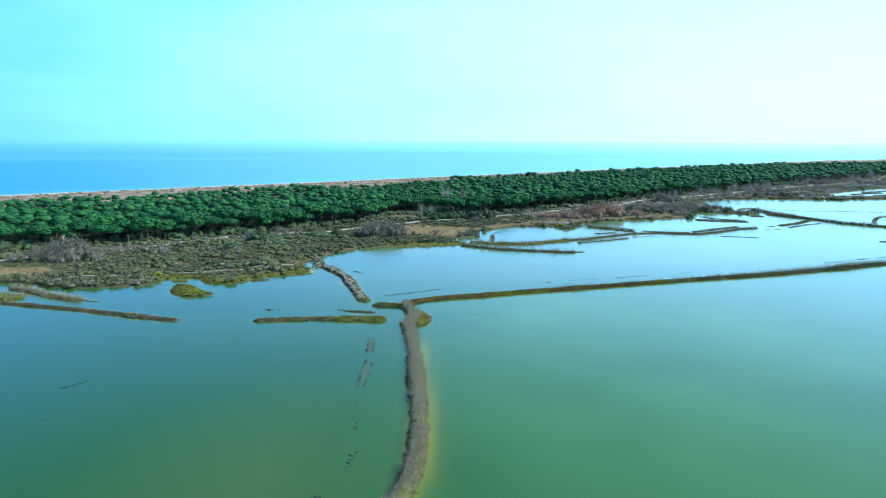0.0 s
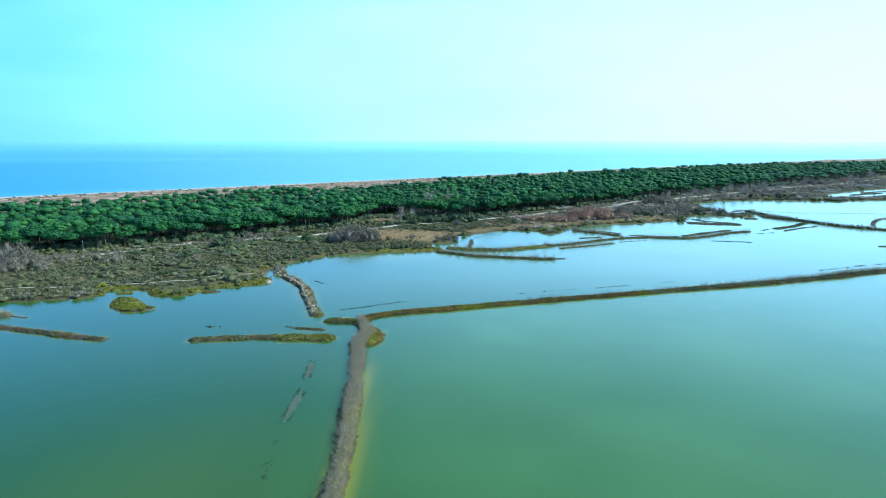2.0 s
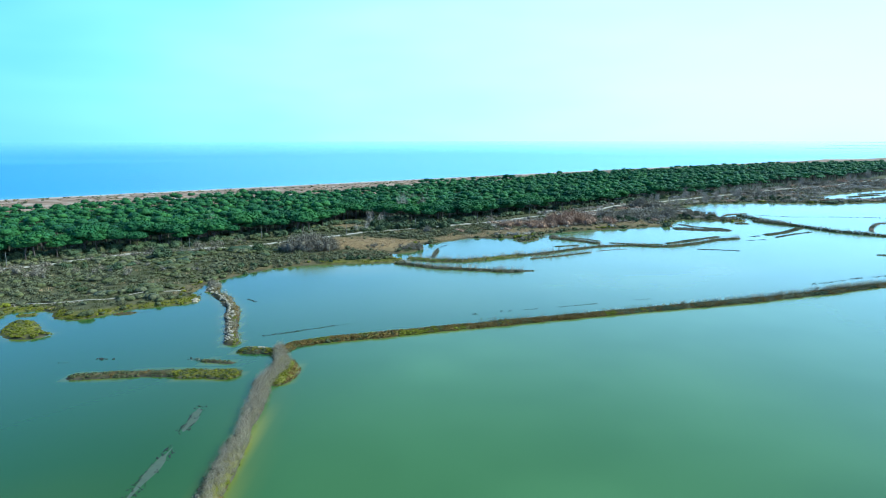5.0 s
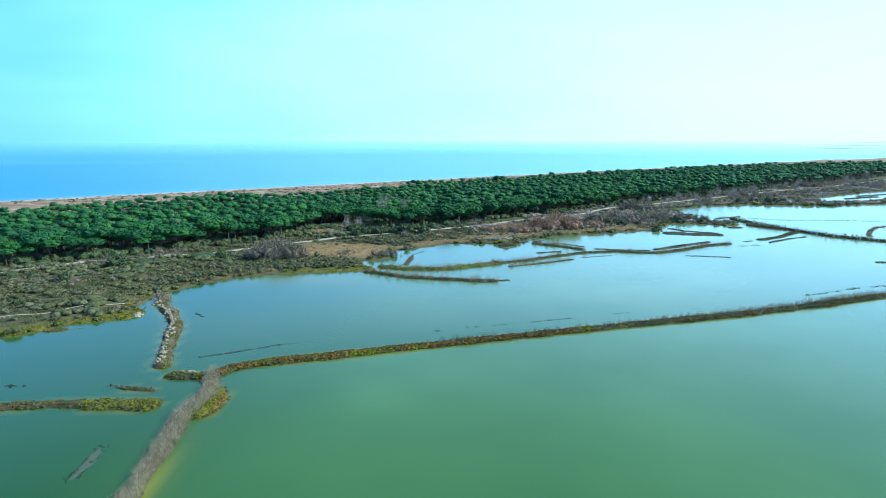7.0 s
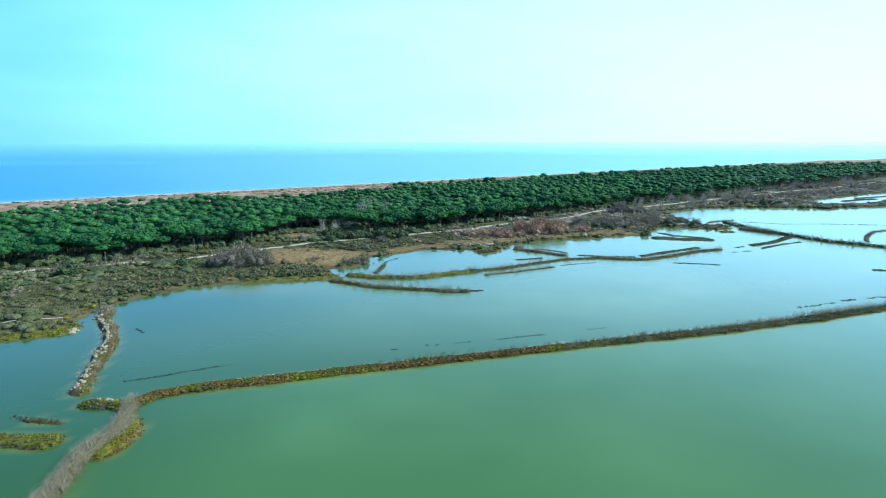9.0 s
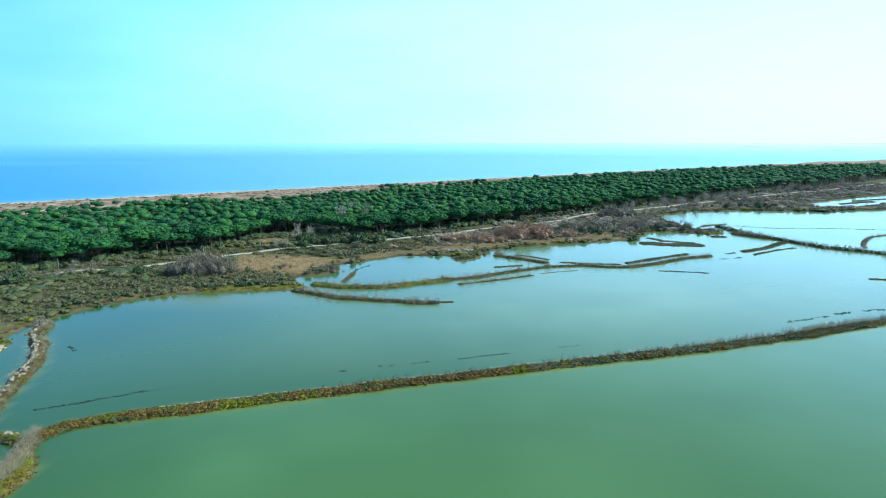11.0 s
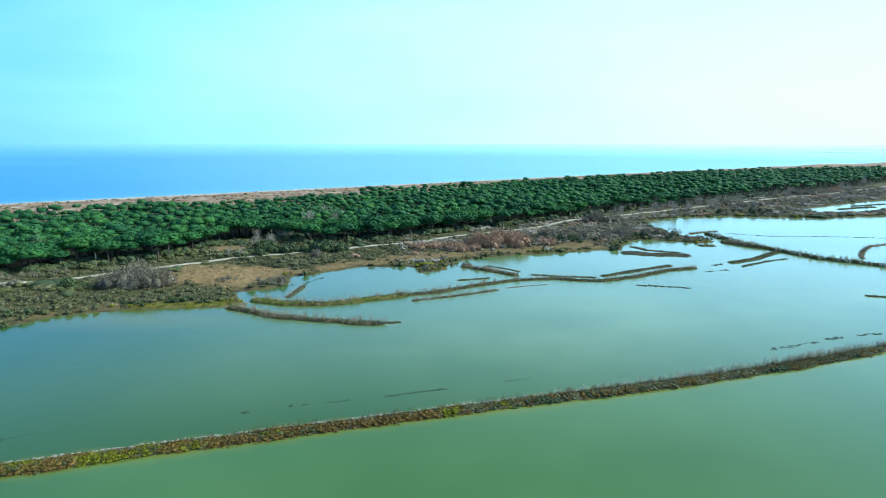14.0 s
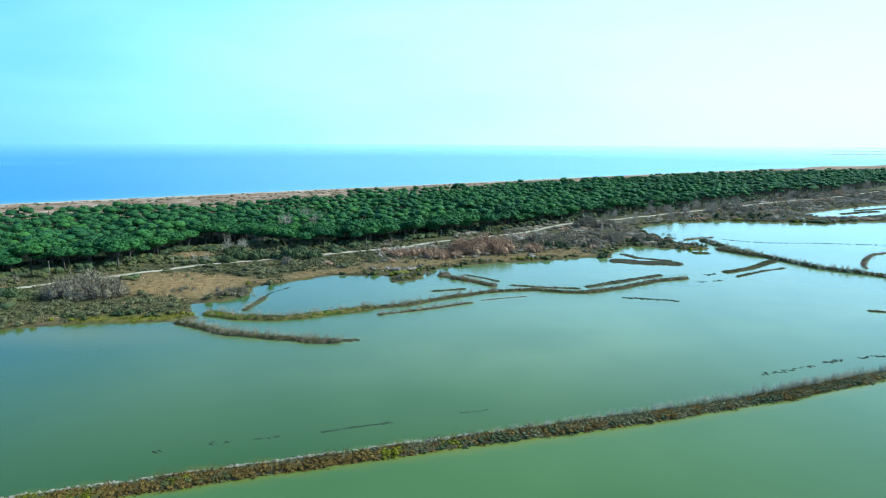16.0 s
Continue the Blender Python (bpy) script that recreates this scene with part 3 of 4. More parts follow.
PATH_WEST = [(-153, 227.5), (-150, 231.5), (-142, 235), (-127.5, 237), (-114.5, 241), (-96.5, 245), (-86, 248), (-80, 253.5), (-74.5, 257), (-66, 260.5)]


def way(name, line, half, rise, label):
    """A worn strip of gravel with two wheel ruts, that follows the ground."""
    c = smooth_line(line, 2.0)
    q, faces = ribbon(c, np.linspace(-1, 1, 7) * half)
    q += (rough_noise(q[:, 0], q[:, 1], 5, 61)[:, None] - 0.5) * half * 0.5
    s = np.repeat(np.linspace(-1, 1, 7), len(c))
    crown = 0.10 * (1 - s * s) - 0.05 * (abs(abs(s) - 0.55) < 0.2)
    z = np.maximum(ground_height(q[:, 0], q[:, 1])[0], np.tile(ground_height(c[:, 0], c[:, 1])[0], 7)) + rise + crown
    ob = new(name, mesh_from(name, np.column_stack([q, z]), faces, [M_TRACK], smooth=True))
    return tagged(ob, label, "road", kind="structure")


way("track", TRACK, 1.9, 0.22, "pale gravel track along the edge of the wood")
way("footpath", PATH_WEST, 0.4, 0.24, "narrow pale footpath behind the lagoon shore")


# ---- plant kit: every plant is a set of triangles ----
def icosahedron():
    g = (1 + 5 ** 0.5) / 2
    v = np.array([(-1, g, 0), (1, g, 0), (-1, -g, 0), (1, -g, 0), (0, -1, g), (0, 1, g), (0, -1, -g), (0, 1, -g), (g, 0, -1), (g, 0, 1), (-g, 0, -1), (-g, 0, 1)], float)
    bm = bmesh.new()
    vs = [bm.verts.new(p) for p in v / np.linalg.norm(v[0])]
    bmesh.ops.convex_hull(bm, input=vs)
    bm.verts.index_update()
    f = np.array([[w.index for w in p.verts] for p in bm.faces])
    co = np.array([w.co[:] for w in bm.verts])
    bm.free()
    return co, f


ICO_V, ICO_F = icosahedron()


def finer(v, f):
    """Each triangle into four, on the sphere."""
    vs, cut, res = [tuple(p) for p in v], {}, []

    def mid(a, b):
        key = (min(a, b), max(a, b))
        if key not in cut:
            m = (np.array(vs[a]) + np.array(vs[b])) / 2
            vs.append(tuple(m / np.linalg.norm(m)))
            cut[key] = len(vs) - 1
        return cut[key]
    for a, b, c in f:
        x, y, z = mid(a, b), mid(b, c), mid(c, a)
        res += [(a, x, z), (x, b, y), (z, y, c), (x, y, z)]
    return np.array(vs), np.array(res)


ICO2_V, ICO2_F = finer(ICO_V, ICO_F)


def joined(pieces):
    """One (verts, faces, slots) from several."""
    v, f, s, o = [], [], [], 0
    for pv, pf, slot in pieces:
        v.append(pv)
        f.append(np.asarray(pf) + o)
        s.append(np.full(len(pf), slot) if np.isscalar(slot) else slot)
        o += len(pv)
    return np.concatenate(v), np.concatenate(f), np.concatenate(s)


def lump(rng, centre, size, fine=False, jitter=0.18, slot=0):
    v, f = (ICO2_V, ICO2_F) if fine else (ICO_V, ICO_F)
    return (v * (1 + rng.uniform(-jitter, jitter, (len(v), 1)))) * np.array(size) + np.array(centre), f, slot


def tufts(rng, places, outward, size, width, slot=0):
    """A pointed leaf or tuft of needles at each place."""
    n = len(places)
    d = outward + rng.normal(0, 0.45, (n, 3))
    d /= np.linalg.norm(d, axis=1)[:, None]
    s = np.cross(d, rng.normal(0, 1, (n, 3)))
    s /= np.linalg.norm(s, axis=1)[:, None] + 1e-9
    k = size * rng.uniform(0.6, 1.4, (n, 1))
    v = np.stack([places - s * width * k * 0.5, places + s * width * k * 0.5, places + d * k], 1).reshape(-1, 3)
    return v, np.arange(3 * n).reshape(-1, 3), slot


def dome(rng, n, low=-0.15):
    """Points spread over a dome of radius 1."""
    z = rng.uniform(low, 1, n)
    a = rng.uniform(0, 2 * math.pi, n)
    r = np.sqrt(1 - z * z)
    return np.stack([r * np.cos(a), r * np.sin(a), z], 1)


def stick(path, radii, sides=5, slot=0):
    """A tapered, bent limb along the path."""
    path = np.asarray(path, float)
    v, f = [], []
    a = np.arange(sides) * 2 * math.pi / sides
    for p, r in zip(path, radii):
        v += [(p[0] + r * math.cos(t), p[1] + r * math.sin(t), p[2]) for t in a]
    for k in range(len(path) - 1):
        for i in range(sides):
            j = (i + 1) % sides
            p, q = k * sides, (k + 1) * sides
            f += [(p + i, p + j, q + j), (p + i, q + j, q + i)]
    return np.array(v), np.array(f), slot


def pine_crown(rng, radius, cushions, leaves, fine, flatness=0.4):
    """An umbrella crown: one broad dome, hollow below, padded with cushions and set with fine tufts of needles."""
    v, f = (ICO2_V, ICO2_F) if fine else (ICO_V, ICO_F)
    a = np.arctan2(v[:, 1], v[:, 0])
    rim = 1 + 0.09 * np.sin(3 * a + rng.uniform(0, 6)) + 0.07 * np.sin(5 * a + rng.uniform(0, 6)) + rng.uniform(-0.05, 0.05, len(v))
    z = np.where(v[:, 2] < 0, v[:, 2] * 0.35, v[:, 2]) * flatness
    pieces = [(np.stack([v[:, 0] * rim * 0.9, v[:, 1] * rim * 0.9, z], 1) * radius, f, 0)]
    for i in range(cushions):
        t, out_r = i * 2.4 + rng.uniform(-0.3, 0.3), math.sqrt((i + 0.4) / cushions) * 0.88
        r = radius * rng.uniform(0.16, 0.25)
        c = np.array((out_r * math.cos(t), out_r * math.sin(t), flatness * math.sqrt(1 - out_r ** 2) * 0.84 + rng.uniform(-0.03, 0.02))) * radius
        pieces.append(lump(rng, c, (r, r, r * 0.55), False, 0.16))
    p = dome(rng, leaves, 0.0)
    spread = p * (radius * 0.96, radius * 0.96, radius * flatness * 1.08) * rng.uniform(0.93, 1.05, (leaves, 1))
    pieces.append(tufts(rng, spread, p * (1, 1, 0.6) + (0, 0, 0.3), 0.1 * radius if leaves > 100 else 0.15 * radius, 0.9))
    return joined(pieces)


def pine_trunk(rng, height, radius):
    lean = rng.uniform(-0.5, 0.5, 2)
    zs = np.array([0, 0.3, 0.62, 1.0]) * height
    bend = np.array([0, 0.3, 0.7, 1.0])
    path = np.stack([lean[0] * bend, lean[1] * bend, zs], 1)
    pieces = [stick(path, [0.34, 0.27, 0.22, 0.14], 6)]
    for t in np.arange(5) * 1.257 + rng.uniform(0, 6):
        p0 = path[2] + (0, 0, rng.uniform(-0.8, 1.2))
        p2 = np.array((radius * 0.6 * math.cos(t), radius * 0.6 * math.sin(t), height * rng.uniform(0.98, 1.05)))
        pieces.append(stick([p0, (p0 + p2) / 2 + (0, 0, -0.4), p2], [0.12, 0.09, 0.04], 4))
    return joined(pieces)


def bare_shrub(rng, width, height, twigs, thick=0.05, upright=0.7):
    """A rounded leafless shrub: stems that fan out from the foot, and a haze of short fine twigs in its outer shell."""
    stems = twigs // 5
    p = dome(rng, stems, 0.1) * (width / 2, width / 2, height) * rng.uniform(0.6, 0.95, (stems, 1))
    base = p * (0.18, 0.18, 0)
    q = dome(rng, twigs - stems, -0.05)
    lumpy = 1 + 0.2 * np.sin(q[:, :1] * 5 + rng.uniform(0, 6)) * np.cos(q[:, 1:2] * 5 + rng.uniform(0, 6))
    foot = q * (width / 2, width / 2, height) * rng.uniform(0.5, 0.92, (twigs - stems, 1)) * lumpy
    d = q * (0.9, 0.9, 0.6) + (0, 0, upright) + rng.normal(0, 0.42, q.shape)
    tip = foot + d * rng.uniform(0.1, 0.24, (twigs - stems, 1)) * (0.4 * width + 0.4 * height) * 0.5
    start, tip = np.concatenate([base, np.maximum(foot, (-9, -9, 0))]), np.concatenate([p, tip])
    s = np.cross(tip - start, rng.normal(0, 1, (twigs, 3)))
    s *= thick / (np.linalg.norm(s, axis=1)[:, None] + 1e-9)
    v = np.stack([start - s, start + s, tip], 1).reshape(-1, 3)
    return v, np.arange(3 * twigs).reshape(-1, 3), np.zeros(twigs, int)


def twig_mound(rng, width, height, twigs, thick, lobes=2):
    """A leafless bush: a small dense heart wrapped in a thick fuzz of twigs that point outward and up."""
    pieces = []
    for i in range(lobes):
        t, r = rng.uniform(0, 6.28), rng.uniform(0.05, 0.24) * width
        size = np.array((width * rng.uniform(0.24, 0.34), width * rng.uniform(0.24, 0.34), height * rng.uniform(0.4, 0.56)))
        c = np.array((r * math.cos(t), r * math.sin(t), size[2] * 0.6))
        pieces.append(lump(rng, c, size * 0.7, False, 0.3))
        p = dome(rng, twigs // lobes)
        pieces.append(tufts(rng, c + p * size * rng.uniform(0.6, 1.0, (len(p), 1)), p * (1, 1, 0.8) + (0, 0, 0.35), 0.12 * width, thick))
    return joined(pieces)


def leafy_shrub(rng, width, height, lobes=5, leaves=50, leaf=0.15):
    pieces = []
    for i in range(lobes):
        t, r = rng.uniform(0, 6.28), rng.uniform(0, 0.28) * width
        k = rng.uniform(0.26, 0.38)
        s = np.array((width * k, width * k, height * rng.uniform(0.38, 0.52)))
        c = np.array((r * math.cos(t), r * math.sin(t), s[2] * 0.85))
        pieces.append(lump(rng, c, s * 0.92, False, 0.2))
        p = dome(rng, leaves // lobes)
        pieces.append(tufts(rng, c + p * s * rng.uniform(0.75, 1.0, (len(p), 1)), p * (1, 1, 0.9) + (0, 0, 0.25), leaf * width, 0.7))
    return joined(pieces)


def grass_tuft(rng, width, height, blades, thick=0.05):
    a, u = rng.uniform(0, 2 * math.pi, blades), np.sqrt(rng.uniform(0, 1, blades)) * width / 2
    b = np.stack([np.cos(a) * u, np.sin(a) * u, np.zeros(blades)], 1)
    t = b + np.stack([rng.normal(0, 0.14, blades) * height, rng.normal(0, 0.14, blades) * height, height * rng.uniform(0.6, 1.1, blades)], 1)
    w = rng.normal(0, 1, (blades, 3)) * (1, 1, 0)
    w *= thick / (np.linalg.norm(w, axis=1)[:, None] + 1e-9)
    return np.stack([b - w, b + w, t], 1).reshape(-1, 3), np.arange(3 * blades).reshape(-1, 3), np.zeros(blades, int)


def scattered(name, kinds, spots, mats, label, category, smooth=False):
    """Many plants as one object. spots: rows of x, y, z, scale, turn, which kind, material slot (below 0: the kind's own)."""
    vs, fs, ss, o = [], [], [], 0
    counts = [len(kinds[int(p[5])][0]) for p in spots]
    own = np.random.default_rng(len(spots)).uniform(0, 1, len(spots))
    for x, y, z, size, turn, which, slot in spots:
        v, f, s = kinds[int(which)]
        c, d = math.cos(turn) * size, math.sin(turn) * size
        vs.append(np.stack([v[:, 0] * c - v[:, 1] * d + x, v[:, 0] * d + v[:, 1] * c + y, v[:, 2] * (size if size < 1.25 else 0.95) + z], 1))
        fs.append(f + o)
        ss.append(s if slot < 0 else np.full(len(f), int(slot)))
        o += len(v)
    me = mesh_from(name, np.concatenate(vs), np.concatenate(fs), mats, np.concatenate(ss), smooth)
    me.attributes.new("tone", "FLOAT", "POINT").data.foreach_set("value", np.repeat(own, counts).astype(np.float32))
    return tagged(new(name, me), label, category, kind="stuff")


def jittered(rng, x0, x1, y0, y1, step):
    """Places on a shaken grid."""
    a, b = np.meshgrid(np.arange(x0, x1, step), np.arange(y0, y1, step))
    a, b = a.ravel(), b.ravel()
    return a + rng.uniform(-0.48, 0.48, len(a)) * step, b + rng.uniform(-0.48, 0.48, len(b)) * step


# ---- pine wood ----
rng = np.random.default_rng(7)
PINE_MODELS = []
for i in range(6):
    high, rad = rng.uniform(5.8, 7.6), rng.uniform(4.6, 5.8)
    cv, cf, cs = pine_crown(rng, rad, 18, 330, True, rng.uniform(0.4, 0.5))
    tv, tf, ts = pine_trunk(rng, high, rad)
    PINE_MODELS.append((mesh_from("pine_trunk", tv, tf, [M_BARK], smooth=True), mesh_from("pine_crown", cv + (0, 0, high), cf, [M_PINE], smooth=True)))
# Trees inside the wood, nearer ones first: dome, cushions, tufts; some are rounder and darker broadleaved crowns.
FAR_CROWNS = []
tv, tf, ts = stick([(0, 0, 0), (0.1, 0, 8)], [0.3, 0.18], 3)
for cushions, leaves, fine in ((2, 26, False),) * 6 + ((2, 18, False),) * 4:
    cv, cf, cs = pine_crown(rng, rng.uniform(3.0, 4.0), cushions, leaves, fine, rng.uniform(0.42, 0.62))
    FAR_CROWNS.append(joined([(cv + (0, 0, rng.uniform(6.8, 9.2)), cf, cs), (tv, tf, 1)]))


def pine(model, m):
    trunk, crown = PINE_MODELS[model]
    top = new("umbrella_pine")
    part("trunk", trunk, top)
    part("crown", crown, top)
    top.matrix_basis = m
    return tagged(top, "umbrella pine with a flat dark green crown on a bare trunk", "tree", "umbrella pines at the wood's edge")


# Trees stand on a shaken grid along the coast: a by the shore's direction, b inland to sea.
wood_rows = []
for step, a0, a1 in ((5.0, -440, 400), (8.6, 400, 1000), (13, 1000, 2800)):
    a, b = jittered(rng, a0, a1, 398, 712, step)
    wood_rows.append(np.stack([a, b + 0.79 * a, np.full(len(a), max(1.0, step / 5.9))], 1))
woods = np.concatenate(wood_rows)
wv = shear(woods[:, 0], woods[:, 1])
gap = rough_noise(woods[:, 0], woods[:, 1], 38, 71)
keep = (wv > wood_front(woods[:, 0]) + 1 + 17 * (gap - 0.5)) & (wv < wood_back(woods[:, 0]) + 3 + 9 * (gap - 0.5)) & ((gap > 0.19) | (wv > wood_back(woods[:, 0]) - 60))
keep &= (to_line(woods[:, 0], woods[:, 1], TRACK)[0] > 6.5) & ((wv > wood_front(woods[:, 0]) + 26) | (rng.uniform(0, 1, len(woods)) < 0.5))
woods, wv = woods[keep], wv[keep]
wz = ground_height(woods[:, 0], woods[:, 1])[0]
depth_in = wv - wood_front(woods[:, 0])
order = np.argsort(depth_in + 0.10 * np.abs(woods[:, 0] + 20))
swell = rough_noise(woods[:, 0], woods[:, 1], 45, 77)
edge = set(order[:280].tolist())
rest = []
for i in range(len(woods)):
    size = woods[i, 2] * rng.uniform(0.62, 1.3) * (0.76 + 0.46 * swell[i]) * float(np.interp(depth_in[i], [0, 25, 90, 160], [1.06, 0.98, 0.9, 0.87]))
    turn = rng.uniform(0, 360)
    if i in edge:
        pine(int(rng.integers(6)), pose(woods[i, 0], woods[i, 1], wz[i] - 0.15, 0, 0, turn) @ Matrix.Scale(max(0.8, size) * 1.04, 4))
    else:
        rest.append((woods[i, 0], woods[i, 1], wz[i] - 0.1, size, radians(turn), rng.integers(6) if woods[i, 2] < 1.05 else 6 + rng.integers(4), -1))
scattered("pine_wood", FAR_CROWNS, rest, [M_PINE, M_BARK], "dense wood of umbrella pines with dark green crowns", "wood", True)

# ---- scrub between the shore and the wood ----
KIT_BARE = [twig_mound(rng, 4.4, 2.1, 80, 0.42) for i in range(6)]
KIT_LEAFY = [leafy_shrub(rng, 4.3, 1.75, 4, 60, 0.06) for i in range(5)]
KIT_TALL = [leafy_shrub(rng, 5.4, 3.4, 5, 80, 0.08) for i in range(5)]
KIT_GRASS = [grass_tuft(rng, 3.2, 0.7, 32, 0.1) for i in range(4)]


def mainland_spots(step, x0, x1, y0, y1):
    x, y = jittered(rng, x0, x1, y0, y1, step)
    v = shear(x, y)
    ok = (v < wood_front(x) + 6) & (v > 120)
    x, y = x[ok], y[ok]
    d = to_line(x, y, MAINLAND, True)[0]
    ok = inside(x, y, MAINLAND) & (d > 0.5) & ~inside(x, y, POND) & (to_line(x, y, POND, True)[0] > 4) & (to_line(x, y, TRACK)[0] > 3.4) & (to_line(x, y, PATH_WEST)[0] > 1.2)
    x, y, d = x[ok], y[ok], d[ok]
    return x, y, d, ground_height(x, y)[0]


scrub = []
for step, box in ((2.9, (-230, 240, 205, 470)), (4.0, (240, 620, 455, 860)), (3.8, (100, 240, 470, 560)), (4.5, (-420, -230, 150, 300))):
    x, y, d, z = mainland_spots(step, *box)
    n1, n2, n3, st = rough_noise(x, y, 26, 81), rough_noise(x, y, 10, 91), rough_noise(x, y, 15, 95), straw_field(x, y)
    moss = ground_cover(x, y)["moss"]
    hedge = np.clip(1.6 - to_line(x, y, SHORE_WEST[3:9])[0] / 5, 0, 1)        # a grey hedge stands along the western shore
    for i in range(len(x)):
        r = rng.uniform()
        size = rng.lognormal(0.02, 0.34) * min(step / 2.8, 1.4) * (0.7 + 0.6 * n2[i])
        turn = rng.uniform(0, 6.28)
        bare, leafy, grass = rng.integers(6), 6 + rng.integers(5), 11 + rng.integers(4)
        if z[i] < 0.15:
            continue
        if st[i] < 0.45 and moss[i] < 0.25 and rng.uniform() < (0.75 if x[i] < 60 else 0.4):
            scrub.append((x[i] + rng.uniform(-1, 1), y[i] + rng.uniform(-1, 1), z[i] - 0.05, 1.0, turn, grass, 0 if n3[i] + 0.4 * (r - 0.5) > 0.5 else 3))
        if st[i] > 0.45:
            if r < 0.55:
                scrub.append((x[i], y[i], z[i], size * 0.8, turn, grass, 4))
            elif r < 0.6:
                scrub.append((x[i], y[i], z[i] - 0.1, size * 0.5, turn, bare, 0))
        elif moss[i] > 0.25:
            scrub.append((x[i], y[i], z[i] - 0.1, size * 0.75, turn, grass if r < 0.75 else leafy, 5 if r < 0.7 else 3))
        elif hedge[i] > 0.4:
            scrub.append((x[i], y[i], z[i] - 0.1, size * 1.05, turn, bare, 0 if r < 0.7 else 6))
        elif d[i] < 3 + 5 * n2[i]:
            if r < 0.35:
                scrub.append((x[i], y[i], z[i] - 0.1, size * 0.6, turn, bare, 0))
            elif r < 0.72:
                scrub.append((x[i], y[i], z[i] - 0.1, size * 0.6, turn, leafy, 3 if n3[i] < 0.55 else 5))
            elif r < 0.95:
                scrub.append((x[i], y[i], z[i], size * 0.8, turn, grass, 4 if r > 0.88 else 0))
        else:
            heath = x[i] > 130 or (x[i] > -28 and y[i] < 0.6 * x[i] + 402)
            zone = n1[i] + (0.28 if heath else 0) + 0.3 * (n3[i] - 0.5)
            if heath and zone > 0.53 and r > 0.42:
                if r < 0.9:         # low brown heath between the bushes
                    # Past x = 60: paler, greyer growth, with distance haze put into its colour.
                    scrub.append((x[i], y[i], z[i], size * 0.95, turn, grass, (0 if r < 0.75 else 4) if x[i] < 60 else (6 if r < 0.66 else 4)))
            elif zone > 0.53:         # grey bare bushes, some of them large
                big = 0.55 + 1.5 * max(0.0, n2[i] - 0.25)
                if r < 0.62:
                    # Far bushes take paler twigs, partly haze carried by the colour.
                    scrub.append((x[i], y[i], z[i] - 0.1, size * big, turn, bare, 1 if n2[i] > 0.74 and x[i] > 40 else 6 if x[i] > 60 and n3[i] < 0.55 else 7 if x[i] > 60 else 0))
                elif r < 0.74:
                    scrub.append((x[i], y[i], z[i] - 0.1, size * 0.7, turn, leafy, 3))
                elif r < 0.92:
                    scrub.append((x[i], y[i], z[i], size * 0.8, turn, grass, 4 if r < 0.84 else 3))
            elif zone < 0.39:       # low evergreen and grey green scrub
                if r < 0.8:
                    scrub.append((x[i], y[i], z[i] - 0.1, size * (0.5 + 0.9 * n2[i]), turn, leafy, 2 if n2[i] + 0.3 * (r - 0.4) > 0.68 else 3 if r < 0.5 else 0))
                elif r < 0.95:
                    scrub.append((x[i], y[i], z[i], size * 0.8, turn, grass, 3))
            elif r < 0.62:          # open ground with grass
                scrub.append((x[i], y[i], z[i], size * 0.8, turn, grass, 3 if r < 0.36 else 0 if r < 0.53 else 4))
            elif r < 0.75:
                scrub.append((x[i], y[i], z[i] - 0.1, size * 0.6, turn, leafy if r < 0.66 else bare, 3 if r < 0.66 else 0))
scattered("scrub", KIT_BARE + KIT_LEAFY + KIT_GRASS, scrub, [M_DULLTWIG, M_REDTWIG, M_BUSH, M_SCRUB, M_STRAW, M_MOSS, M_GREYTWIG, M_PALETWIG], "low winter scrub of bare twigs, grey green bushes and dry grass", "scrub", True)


# Dark undergrowth below the first rows of pines.
a, b = jittered(rng, -300, 420, 395, 470, 3.3)
ux, uy = a, b + 0.79 * a
uv = b - wood_front(ux)
ok = (uv > 0) & (uv < 24) & (rough_noise(ux, uy, 16, 101) > 0.2) & (to_line(ux, uy, TRACK)[0] > 4)
ux, uy = ux[ok], uy[ok]
uz = ground_height(ux, uy)[0]
under_kind = rng.integers(10, size=len(ux))
under_size = 1.0 + 0.6 * rough_noise(ux, uy, 9, 105)
under = [(ux[i], uy[i], uz[i] - 0.2, rng.uniform(0.65, 1.1) * under_size[i], rng.uniform(0, 6.28), under_kind[i], 0 if under_kind[i] < 3 else rng.choice([2, 2, 2, 2, 3])) for i in range(len(ux))]
scattered("undergrowth", KIT_BARE[:3] + KIT_LEAFY[:2] + KIT_TALL, under, [M_DULLTWIG, M_REDTWIG, M_BUSH, M_SCRUB], "dark evergreen undergrowth below the pines", "undergrowth")


# Low tussocks and bushes on the dunes behind the beach.
a, b = jittered(rng, -460, 400, 636, 900, 9.0)
dx, dy = a, b + 0.79 * a
ok = (b > wood_back(dx) - 4) & (seaward(dx, dy) < -24) & (rough_noise(dx, dy, 30, 111) > 0.40)
dx, dy = dx[ok], dy[ok]
dz = ground_height(dx, dy)[0]
tone = rough_noise(dx, dy, 20, 121)
tussocks = [(dx[i], dy[i], dz[i] - 0.2, rng.uniform(0.7, 1.8), rng.uniform(0, 6.28), rng.integers(5), 0 if tone[i] < 0.5 else (1 if tone[i] < 0.62 else 2)) for i in range(len(dx))]
scattered("dune_tussocks", [leafy_shrub(rng, 4.0, 0.9, 1, 8) for i in range(5)], tussocks, [M_SCRUB, M_REDTWIG, M_BUSH], "low brown tussocks and bushes on the dunes", "dune scrub", True)


